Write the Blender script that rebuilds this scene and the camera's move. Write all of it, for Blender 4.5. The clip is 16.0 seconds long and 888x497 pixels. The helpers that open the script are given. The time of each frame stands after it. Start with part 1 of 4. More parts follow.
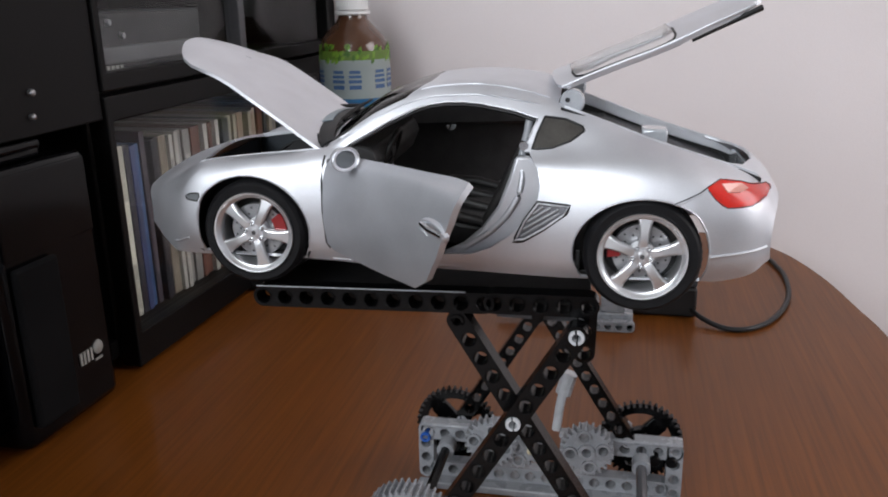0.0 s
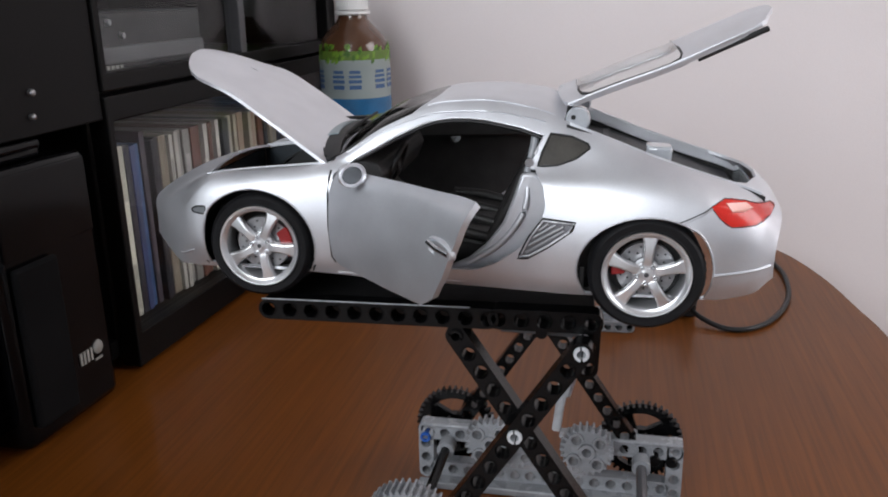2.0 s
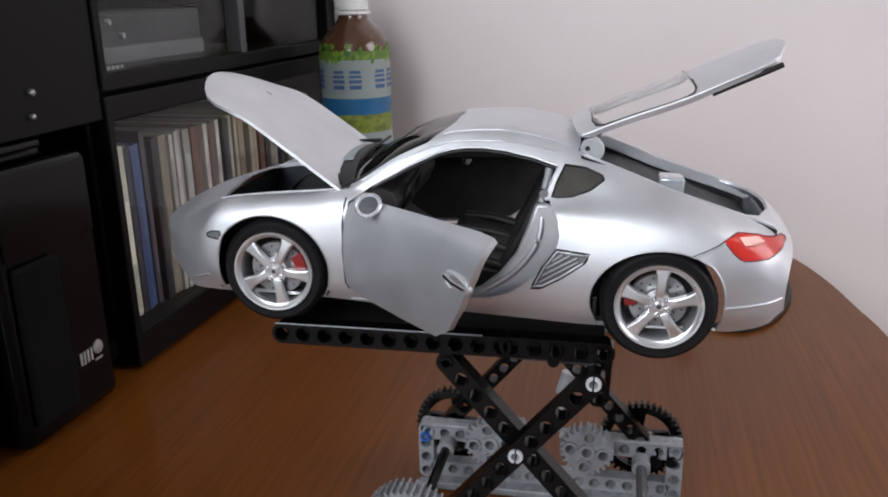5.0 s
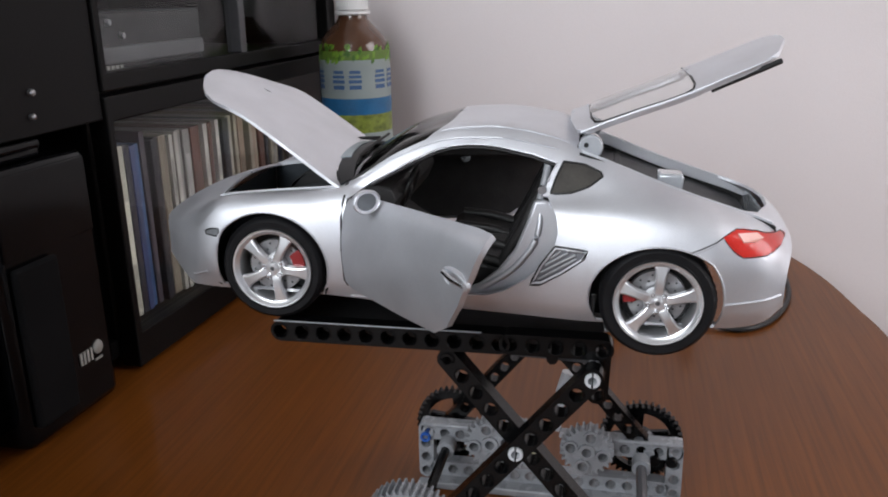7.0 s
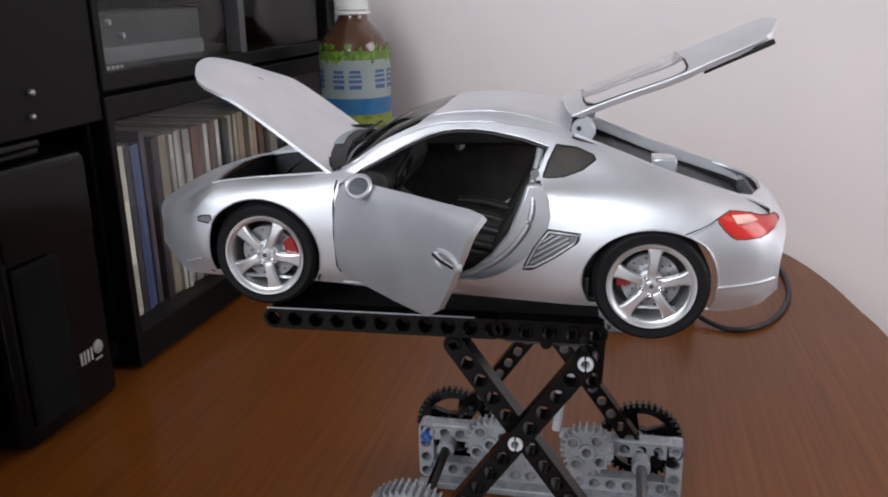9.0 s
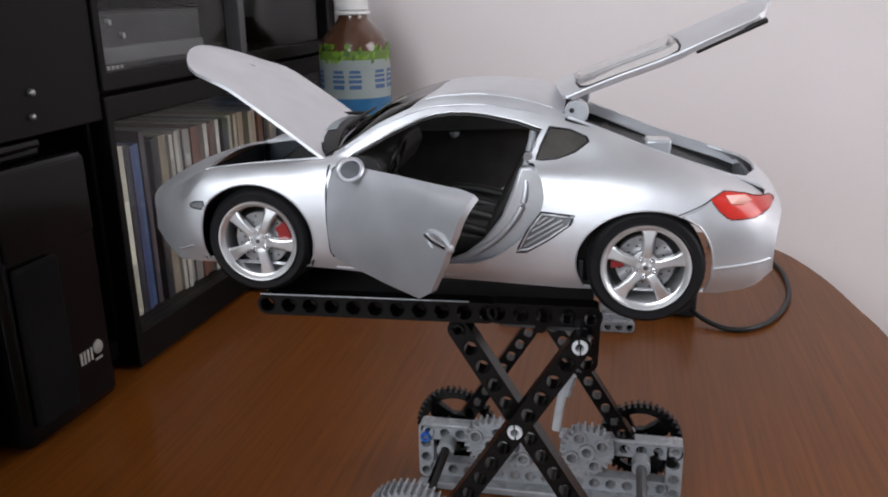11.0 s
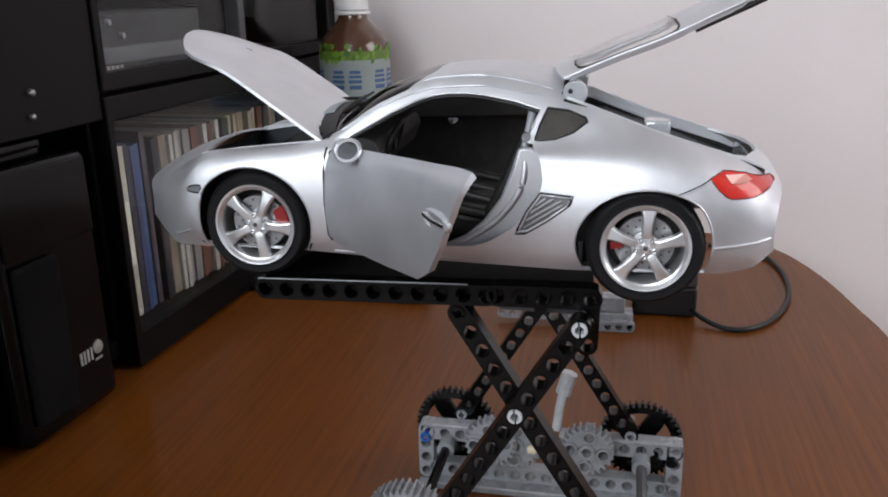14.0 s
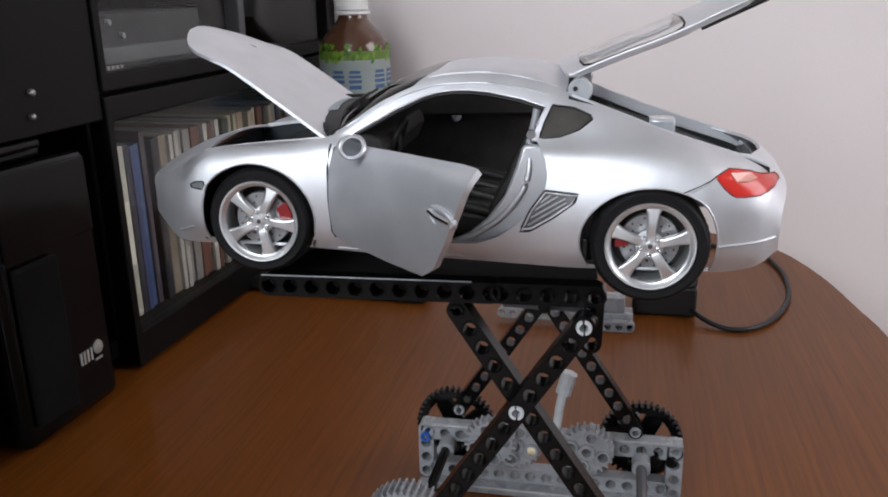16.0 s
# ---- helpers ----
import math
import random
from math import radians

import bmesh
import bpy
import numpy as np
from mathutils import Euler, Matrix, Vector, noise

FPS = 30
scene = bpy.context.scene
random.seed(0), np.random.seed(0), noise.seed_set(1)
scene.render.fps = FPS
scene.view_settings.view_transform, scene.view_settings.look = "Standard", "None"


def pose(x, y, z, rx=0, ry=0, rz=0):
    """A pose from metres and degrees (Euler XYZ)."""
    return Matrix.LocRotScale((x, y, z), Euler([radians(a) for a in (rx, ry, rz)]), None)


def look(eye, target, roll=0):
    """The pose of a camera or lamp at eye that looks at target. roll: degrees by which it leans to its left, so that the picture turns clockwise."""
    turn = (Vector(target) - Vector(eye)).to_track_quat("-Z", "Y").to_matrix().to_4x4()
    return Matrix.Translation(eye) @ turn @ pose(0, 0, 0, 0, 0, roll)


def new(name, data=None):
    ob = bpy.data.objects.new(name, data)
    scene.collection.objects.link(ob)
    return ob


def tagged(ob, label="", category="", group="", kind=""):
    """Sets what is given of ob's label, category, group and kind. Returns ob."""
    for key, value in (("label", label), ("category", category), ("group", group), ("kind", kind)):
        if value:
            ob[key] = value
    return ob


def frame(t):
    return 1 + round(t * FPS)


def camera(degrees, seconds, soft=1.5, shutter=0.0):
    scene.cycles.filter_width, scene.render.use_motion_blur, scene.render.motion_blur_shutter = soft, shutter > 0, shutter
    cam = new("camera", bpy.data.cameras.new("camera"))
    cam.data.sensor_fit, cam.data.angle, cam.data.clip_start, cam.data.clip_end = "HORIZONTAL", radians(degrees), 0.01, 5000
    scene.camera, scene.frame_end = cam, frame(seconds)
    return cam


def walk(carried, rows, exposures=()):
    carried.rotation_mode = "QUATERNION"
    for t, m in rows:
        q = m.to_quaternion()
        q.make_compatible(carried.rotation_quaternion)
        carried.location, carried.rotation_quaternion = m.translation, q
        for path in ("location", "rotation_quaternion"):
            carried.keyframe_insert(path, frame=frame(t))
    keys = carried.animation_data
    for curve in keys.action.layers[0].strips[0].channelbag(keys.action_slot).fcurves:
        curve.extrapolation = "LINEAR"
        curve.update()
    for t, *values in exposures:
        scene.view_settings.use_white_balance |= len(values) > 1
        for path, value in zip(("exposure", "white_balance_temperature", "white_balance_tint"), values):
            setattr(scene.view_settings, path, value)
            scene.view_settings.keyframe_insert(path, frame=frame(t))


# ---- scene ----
MM = 0.001
cam = camera(56.12, 16.0, soft=1.9)
CAM = pose(0.03185, -0.25725, 0.2447, 72.837, 1.105, 11.892)
walk(cam, [(0, CAM), (16, CAM)], exposures=[(0, 0.0), (16, 0.0)])

# ---- world and light ----
world = bpy.data.worlds.new("daylight")
scene.world = world
world.use_nodes = True
wn = world.node_tree.nodes
sky = wn.new("ShaderNodeTexSky")
sky.sky_type, sky.sun_disc = "NISHITA", False
sky.sun_elevation, sky.sun_rotation = radians(38), radians(200)
world.node_tree.links.new(sky.outputs[0], wn["Background"].inputs[0])
wn["Background"].inputs[1].default_value = 0.12


def window_light(name, m, w, h, power, colour):
    data = bpy.data.lights.new(name, "AREA")
    data.shape, data.size, data.size_y, data.energy, data.color = "RECTANGLE", w, h, power, colour
    ob = new(name, data)
    ob.matrix_world = m
    return ob


# the sky's light in the room's two windows, one behind the camera and one beside the table
window_light("window_light_behind", look((-0.64, -1.68, 1.05), (0.05, 0.05, 0.12)), 1.28, 1.25, 35.5, (0.90, 0.95, 1.0))
window_light("window_light_side", look((1.88, 0.1, 0.95), (0.0, 0.1, 0.1)), 1.2, 1.2, 20, (1.0, 0.95, 0.95))


# ---- materials ----
def mat(name, base, rough=0.5, metal=0.0, vary=0.12, scale=60.0, bump=0.0, fine=900.0, coat=0.0, spec=0.5, detail=4.0, second=None):
    """A surface with two scales of variation, in object space (metres)."""
    m = bpy.data.materials.new(name)
    m.use_nodes = True
    nt = m.node_tree
    b = nt.nodes["Principled BSDF"]
    b.inputs["Metallic"].default_value = metal
    b.inputs["Coat Weight"].default_value = coat
    b.inputs["Coat Roughness"].default_value = 0.08
    b.inputs["Specular IOR Level"].default_value = spec
    tc = nt.nodes.new("ShaderNodeTexCoord")
    n1 = nt.nodes.new("ShaderNodeTexNoise")
    n1.inputs["Scale"].default_value, n1.inputs["Detail"].default_value = scale, detail
    n2 = nt.nodes.new("ShaderNodeTexNoise")
    n2.inputs["Scale"].default_value, n2.inputs["Detail"].default_value = fine, 2.0
    nt.links.new(tc.outputs["Object"], n1.inputs["Vector"])
    nt.links.new(tc.outputs["Object"], n2.inputs["Vector"])
    add = nt.nodes.new("ShaderNodeMath")
    add.operation = "MULTIPLY_ADD"
    add.inputs[1].default_value, add.inputs[2].default_value = 0.35, 0.0
    nt.links.new(n2.outputs["Fac"], add.inputs[0])
    tot = nt.nodes.new("ShaderNodeMath")
    nt.links.new(n1.outputs["Fac"], tot.inputs[0])
    nt.links.new(add.outputs[0], tot.inputs[1])
    ramp = nt.nodes.new("ShaderNodeValToRGB")
    lo = second or tuple(c * (1 - vary) for c in base)
    hi = base if second else tuple(min(1, c * (1 + vary)) for c in base)
    ramp.color_ramp.elements[0].position, ramp.color_ramp.elements[1].position = 0.42, 0.92
    ramp.color_ramp.elements[0].color, ramp.color_ramp.elements[1].color = (*lo, 1), (*hi, 1)
    nt.links.new(tot.outputs[0], ramp.inputs[0])
    nt.links.new(ramp.outputs[0], b.inputs["Base Color"])
    rr = nt.nodes.new("ShaderNodeMapRange")
    rr.inputs["To Min"].default_value, rr.inputs["To Max"].default_value = max(0.02, rough * 0.85), min(1, rough * 1.15)
    nt.links.new(n1.outputs["Fac"], rr.inputs["Value"])
    nt.links.new(rr.outputs[0], b.inputs["Roughness"])
    if bump:
        bp = nt.nodes.new("ShaderNodeBump")
        bp.inputs["Strength"].default_value, bp.inputs["Distance"].default_value = bump, 0.0005
        nt.links.new(n2.outputs["Fac"], bp.inputs["Height"])
        nt.links.new(bp.outputs[0], b.inputs["Normal"])
    return m


def glass(name, colour, rough=0.02, alpha=1.0):
    m = mat(name, colour, rough, vary=0.03)
    b = m.node_tree.nodes["Principled BSDF"]
    b.inputs["Transmission Weight"].default_value = 1.0
    b.inputs["IOR"].default_value = 1.2 if alpha < 1 else 1.45
    return m


def wood_mat(name, light, dark, along=(60, 3, 60)):
    m = bpy.data.materials.new(name)
    m.use_nodes = True
    nt = m.node_tree
    b = nt.nodes["Principled BSDF"]
    tc = nt.nodes.new("ShaderNodeTexCoord")
    mp = nt.nodes.new("ShaderNodeMapping")
    mp.inputs["Scale"].default_value = along
    mp.inputs["Rotation"].default_value = (0, 0, radians(-8))
    n1 = nt.nodes.new("ShaderNodeTexNoise")
    n1.inputs["Scale"].default_value, n1.inputs["Detail"].default_value, n1.inputs["Distortion"].default_value = 4, 8, 0.6
    n2 = nt.nodes.new("ShaderNodeTexNoise")
    n2.inputs["Scale"].default_value, n2.inputs["Detail"].default_value = 3.5, 3
    nt.links.new(tc.outputs["Object"], mp.inputs[0])
    nt.links.new(mp.outputs[0], n1.inputs["Vector"])
    nt.links.new(tc.outputs["Object"], n2.inputs["Vector"])
    mx = nt.nodes.new("ShaderNodeMath")
    mx.operation = "MULTIPLY_ADD"
    mx.inputs[1].default_value = 0.45
    nt.links.new(n2.outputs["Fac"], mx.inputs[0])
    nt.links.new(n1.outputs["Fac"], mx.inputs[2])
    ramp = nt.nodes.new("ShaderNodeValToRGB")
    e = ramp.color_ramp.elements
    e[0].position, e[1].position = 0.5, 0.95
    e[0].color, e[1].color = (*dark, 1), (*light, 1)
    nt.links.new(mx.outputs[0], ramp.inputs[0])
    nt.links.new(ramp.outputs[0], b.inputs["Base Color"])
    b.inputs["Roughness"].default_value = 0.42
    b.inputs["Specular IOR Level"].default_value = 0.22
    bp = nt.nodes.new("ShaderNodeBump")
    bp.inputs["Strength"].default_value, bp.inputs["Distance"].default_value = 0.15, 0.0003
    nt.links.new(n1.outputs["Fac"], bp.inputs["Height"])
    nt.links.new(bp.outputs[0], b.inputs["Normal"])
    return m


SILVER = mat("silver_metallic_paint", (0.68, 0.69, 0.725), 0.49, 0.85, 0.08, 55, 0.2, 2600, coat=0.1)
CHROME = mat("bright_metal", (0.75, 0.76, 0.78), 0.16, 1.0, 0.05)
RIM = mat("silver_wheel_paint", (0.78, 0.785, 0.80), 0.33, 0.86, 0.05, 120, coat=0.4)
DISC = mat("brake_disc_steel", (0.34, 0.34, 0.35), 0.38, 0.75, 0.15, 300)
RUBBER = mat("tyre_rubber", (0.006, 0.006, 0.007), 0.5, 0, 0.3, 200, 0.2, spec=0.22)
TREAD = mat("tread_rubber", (0.012, 0.012, 0.013), 0.6, 0, 0.3, 200, spec=0.3)
LINING = mat("blue_grey_moulded_lining", (0.022, 0.028, 0.034), 0.5, 0, 0.3, 120, 0.2, spec=0.35)
VENTSLAT = mat("pale_vent_paint", (0.34, 0.345, 0.36), 0.45, 0.5, 0.1, 120)
# pale tone of the bluish reflection on the glossy cowl
COWLSHEEN = mat("pale_cowl_reflection", (0.22, 0.26, 0.28), 0.3, 0, 0.2, 120, coat=0.3)
VENTGREY = mat("grey_vent_paint", (0.20, 0.20, 0.215), 0.45, 0.5, 0.2, 120)
INTERIOR = mat("black_interior_plastic", (0.022, 0.021, 0.021), 0.4, 0, 0.4, 150, 0.3, 1500, spec=0.4)
DARK = mat("matt_black_plastic", (0.005, 0.005, 0.0055), 0.5, 0, 0.3, 150)
RED = mat("red_caliper_paint", (0.22, 0.009, 0.010), 0.35, 0, 0.1, coat=0.5)
TAILRED = mat("red_lamp_plastic", (0.58, 0.022, 0.014), 0.2, 0, 0.18, 160, coat=0.3)
TAILCLEAR = mat("clear_lamp_plastic", (0.62, 0.24, 0.19), 0.25, 0, 0.1, 160, coat=0.8)
MIRRORGLASS = mat("mirror_glass_foil", (0.15, 0.155, 0.16), 0.12, 1.0, 0.1)
SIGNALLENS = mat("grey_side_lamp_lens", (0.20, 0.21, 0.22), 0.1, 0.1, 0.2, 300, coat=0.8)
LAMP = mat("headlamp_lens", (0.45, 0.47, 0.5), 0.08, 0.2, 0.1, 160, coat=1.0)
HEADLENS = mat("silvered_headlamp_lens", (0.66, 0.67, 0.70), 0.4, 0.85, 0.06, 160, coat=0.25)
SCREENGLASS = glass("dark_windscreen_plastic", (0.05, 0.048, 0.045), 0.03)
TINT = mat("smoked_window_plastic", (0.05, 0.047, 0.042), 0.1, 0, 0.3, 90, coat=0.7)
CLEAR = glass("clear_glass", (0.93, 0.95, 0.95), 0.01, 0.5)
BLACKBRICK = mat("black_construction_plastic", (0.0022, 0.0022, 0.0025), 0.22, 0, 0.25, 200, 0.05, spec=0.2)
GREYBRICK = mat("light_grey_construction_plastic", (0.255, 0.264, 0.282), 0.27, 0, 0.1, 120, 0.05)
PINGREY = mat("pale_grey_pin_plastic", (0.50, 0.51, 0.53), 0.28, 0, 0.05, 200)
DGREYBRICK = mat("dark_grey_construction_plastic", (0.06, 0.06, 0.065), 0.35, 0, 0.1, 200)
BLUEBRICK = mat("blue_construction_plastic", (0.02, 0.10, 0.42), 0.3, 0, 0.08)
TANBRICK = mat("tan_construction_plastic", (0.62, 0.55, 0.38), 0.3, 0, 0.08)
TABLE = wood_mat("brown_wood_table", (0.174, 0.0525, 0.0062), (0.108, 0.0308, 0.0034), (85, 2.4, 85))
TABLE.node_tree.nodes["Principled BSDF"].inputs["Coat Weight"].default_value = 0.2
TABLE.node_tree.nodes["Principled BSDF"].inputs["Coat Roughness"].default_value = 0.17
WALL = mat("pinkish_white_wallpaper", (0.78, 0.715, 0.715), 0.85, 0, 0.03, 6, 0.22, 700)
CABINET = mat("black_stained_wood", (0.0036, 0.0032, 0.0032), 0.42, 0, 0.3, 30, 0.1, 500, spec=0.14)
GLOSSBLACK = mat("gloss_black_panel", (0.003, 0.003, 0.0035), 0.14, 0, 0.3, 20, spec=0.2)
CLOTHBLACK = mat("black_speaker_cloth", (0.006, 0.006, 0.0065), 0.9, 0, 0.5, 25, 0.5, 1800, spec=0.1)
# unseen walls and ceiling: tones chosen for what the car's paint reflects
PLAINWHITE = mat("pale_plaster", (0.55, 0.58, 0.62), 0.9, 0, 0.04, 4)
CEILWHITE = mat("ceiling_paint", (0.38, 0.37, 0.36), 0.9, 0, 0.03, 4)
FLOORWOOD = wood_mat("floor_wood", (0.32, 0.2, 0.11), (0.2, 0.11, 0.06), (8, 1, 8))
CAP = mat("white_bottle_cap", (0.78, 0.77, 0.76), 0.4, 0, 0.03)
TEA = glass("brown_tea_bottle", (0.42, 0.20, 0.10), 0.05)
TEABODY = mat("brown_tea", (0.085, 0.038, 0.02), 0.15, 0, 0.2, 40, coat=0.6)
LABELGREEN = mat("green_leaf_print", (0.10, 0.20, 0.02), 0.4, 0, 0.6, 180, second=(0.13, 0.18, 0.04))
LABELCREAM = mat("cream_label_film", (0.28, 0.32, 0.31), 0.35, 0, 0.05, 60)
LABELBLUE = mat("blue_label_film", (0.014, 0.115, 0.26), 0.35, 0, 0.25, 60)
LABELINK = mat("blue_label_ink", (0.05, 0.11, 0.24), 0.4, 0, 0.1, 60)
LABELLEAF = mat("dark_green_leaf_print", (0.05, 0.13, 0.015), 0.4, 0, 0.4, 180)
UNITGREY = mat("dark_unit_casing", (0.03, 0.03, 0.032), 0.5, 0.2, 0.4, 25)
LABELLIME = mat("yellow_green_label_film", (0.17, 0.21, 0.03), 0.4, 0, 0.5, 160)
LABELFRESH = mat("fresh_green_leaf_print", (0.16, 0.30, 0.03), 0.4, 0, 0.4, 180)
PRINT = mat("pale_print", (0.30, 0.30, 0.28), 0.5, 0, 0.1)


# ---- mesh helpers; all sizes in millimetres ----
def finish(ob, smooth, bevel, seg=2):
    me = ob.data
    if smooth:
        me.shade_smooth()
        if smooth is not True:
            me.set_sharp_from_angle(angle=radians(smooth))
    if bevel:
        b = ob.modifiers.new("edges", "BEVEL")
        b.width, b.segments, b.limit_method, b.angle_limit = bevel * MM, seg, "ANGLE", radians(40)


def part(name, bm, material, parent=None, label="", smooth=35, bevel=0.0, m=None, scale=MM):
    """Links a bmesh (in millimetres) as one mesh object under a thing or part."""
    if scale != 1:
        bmesh.ops.scale(bm, vec=(scale, scale, scale), verts=bm.verts)
    me = bpy.data.meshes.new(name)
    bm.to_mesh(me)
    bm.free()
    me.materials.append(material)
    ob = new(name, me)
    finish(ob, smooth, bevel)
    if parent is not None:
        ob.parent = parent
    if m is not None:
        ob.matrix_basis = m
    if label:
        tagged(ob, label)
    return ob


def thing(name, label, category, group="", kind=""):
    return tagged(new(name), label, category, group, kind)


def at(x, y, z, rx=0, ry=0, rz=0):
    return pose(x * MM, y * MM, z * MM, rx, ry, rz)


def box(x0, x1, y0, y1, z0, z1, bm=None):
    bm = bm or bmesh.new()
    r = bmesh.ops.create_cube(bm, size=1)["verts"]
    for v in r:
        v.co = Vector((x0 + (v.co.x + .5) * (x1 - x0), y0 + (v.co.y + .5) * (y1 - y0), z0 + (v.co.z + .5) * (z1 - z0)))
    return bm


def lathe(prof, n=48, axis="Y", bm=None, close=False, at_=(0, 0, 0)):
    """Turns a profile of (radius, along) about an axis."""
    bm = bm or bmesh.new()
    rings = []
    for r, h in prof:
        ring = []
        for i in range(n):
            a = 2 * math.pi * i / n
            c, s = r * math.cos(a), r * math.sin(a)
            p = {"Y": (c, h, s), "Z": (c, s, h), "X": (h, c, s)}[axis]
            ring.append(bm.verts.new((p[0] + at_[0], p[1] + at_[1], p[2] + at_[2])))
        rings.append(ring)
    pairs = list(zip(rings, rings[1:])) + ([(rings[-1], rings[0])] if close else [])
    for a, b in pairs:
        for i in range(n):
            bm.faces.new((a[i], a[(i + 1) % n], b[(i + 1) % n], b[i]))
    if not close:
        for ring in (rings[0], rings[-1]):
            if (ring[0].co - ring[n // 2].co).length > 1e-4:
                bm.faces.new(ring)
    bmesh.ops.recalc_face_normals(bm, faces=bm.faces)
    return bm


def prism(outline, y0, y1, holes=(), bm=None):
    """An outline of (x, z), with holes, drawn out along y."""
    from mathutils import geometry
    bm = bm or bmesh.new()
    loops = [list(outline)] + [list(h) for h in holes]
    pts, edges = [], []
    for lp in loops:
        k = len(pts)
        pts += [Vector(p) for p in lp]
        edges += [(k + i, k + (i + 1) % len(lp)) for i in range(len(lp))]
    vs, es, fs, *_ = geometry.delaunay_2d_cdt(pts, edges, [], 0, 1e-6)
    keep = []
    for f in fs:
        cx = sum(vs[i][0] for i in f) / len(f)
        cz = sum(vs[i][1] for i in f) / len(f)
        if inside(cx, cz, loops[0]) and not any(inside(cx, cz, h) for h in loops[1:]):
            keep.append(f)
    lay = [[bm.verts.new((v[0], y, v[1])) for v in vs] for y in (y0, y1)]
    for f in keep:
        bm.faces.new([lay[0][i] for i in f])
        bm.faces.new([lay[1][i] for i in reversed(f)])
    count = {}
    for f in keep:
        for i in range(len(f)):
            a, b = f[i], f[(i + 1) % len(f)]
            count.setdefault((min(a, b), max(a, b)), []).append((a, b))
    for k, v in count.items():
        if len(v) == 1:
            a, b = v[0]
            bm.faces.new((lay[0][b], lay[0][a], lay[1][a], lay[1][b]))
    bmesh.ops.delete(bm, geom=[v for v in bm.verts if not v.link_faces], context="VERTS")
    bmesh.ops.recalc_face_normals(bm, faces=bm.faces)
    return bm


def inside(x, y, poly):
    r = False
    j = len(poly) - 1
    for i in range(len(poly)):
        xi, yi = poly[i][0], poly[i][1]
        xj, yj = poly[j][0], poly[j][1]
        if (yi > y) != (yj > y) and x < (xj - xi) * (y - yi) / (yj - yi) + xi:
            r = not r
        j = i
    return r


def circle(x, z, r, n=16, a0=0.0):
    return [(x + r * math.cos(a0 + 2 * math.pi * i / n), z + r * math.sin(a0 + 2 * math.pi * i / n)) for i in range(n)]


def rounded(x0, x1, z0, z1, r, n=4):
    out = []
    for cx, cz, a in ((x1 - r, z1 - r, 0), (x0 + r, z1 - r, 90), (x0 + r, z0 + r, 180), (x1 - r, z0 + r, 270)):
        out += [(cx + r * math.cos(radians(a + 90 * i / n)), cz + r * math.sin(radians(a + 90 * i / n))) for i in range(n + 1)]
    return out


def tube(points, r, bm=None, n=10, closed=False):
    """A round bar through points."""
    bm = bm or bmesh.new()
    P = [Vector(p) for p in points]
    rings = []
    up = Vector((0.0, 0.0, 1.0))
    for i, p in enumerate(P):
        d = (P[(i + 1) % len(P)] - P[i - 1]) if closed or 0 < i < len(P) - 1 else (P[1] - P[0] if i == 0 else P[-1] - P[-2])
        d.normalize()
        a = d.cross(up if abs(d.dot(up)) < 0.95 else Vector((1, 0, 0))).normalized()
        b = d.cross(a)
        rings.append([bm.verts.new(p + r * (a * math.cos(2 * math.pi * k / n) + b * math.sin(2 * math.pi * k / n))) for k in range(n)])
    for a, b in list(zip(rings, rings[1:])) + ([(rings[-1], rings[0])] if closed else []):
        for k in range(n):
            bm.faces.new((a[k], a[(k + 1) % n], b[(k + 1) % n], b[k]))
    if not closed:
        bm.faces.new(rings[0]), bm.faces.new(list(reversed(rings[-1])))
    bmesh.ops.recalc_face_normals(bm, faces=bm.faces)
    return bm


def spline(pts, n=8):
    """A smooth run of points through pts (Catmull-Rom)."""
    out = []
    for i in range(len(pts) - 1):
        p = [Vector(pts[max(0, min(len(pts) - 1, i + k))]) for k in (-1, 0, 1, 2)]
        for k in range(n):
            t = k / n
            out.append(0.5 * (2 * p[1] + (p[2] - p[0]) * t + (2 * p[0] - 5 * p[1] + 4 * p[2] - p[3]) * t * t + (3 * p[1] - p[0] - 3 * p[2] + p[3]) * t ** 3))
    return out + [Vector(pts[-1])]


def structure(name, bm, material, label, category, smooth=0, bevel=0.0):
    return tagged(part(name, bm, material, None, "", smooth, bevel), label, category, "", "structure")


# ---- the room ----
WALL_Y = 615
structure("wall_back", box(-1300, 1900, WALL_Y, WALL_Y + 80, -720, 1700), WALL, "pinkish white textured wallpaper behind the table", "wall")
# left, right and front walls and ceiling are unseen, added to shape reflections
structure("wall_left", box(-1380, -1300, -1700, WALL_Y + 80, -720, 1700), PLAINWHITE, "unseen side wall, pale blue-grey to tint reflections on the car", "wall")
bm = box(1900, 1980, -1700, -500, -720, 1700)
box(1900, 1980, 700, WALL_Y + 80, -720, 1700, bm), box(1900, 1980, -500, 700, -720, 350, bm), box(1900, 1980, -500, 700, 1550, 1700, bm)
structure("wall_right", bm, PLAINWHITE, "plain white wall with a window opening", "wall")
bm = box(-1380, -1290, -1780, -1700, -720, 1700)
box(20, 1980, -1780, -1700, -720, 1700, bm), box(-1290, 20, -1780, -1700, -720, 420, bm), box(-1290, 20, -1780, -1700, 1680, 1700, bm)
structure("wall_front", bm, PLAINWHITE, "plain white wall with a wide window opening", "wall")
structure("floor", box(-1380, 1980, -1780, WALL_Y + 80, -800, -720), FLOORWOOD, "brown wooden room floor", "floor")
structure("ceiling", box(-1380, 1980, -1780, WALL_Y + 80, 1700, 1780), CEILWHITE, "plain white ceiling", "ceiling")

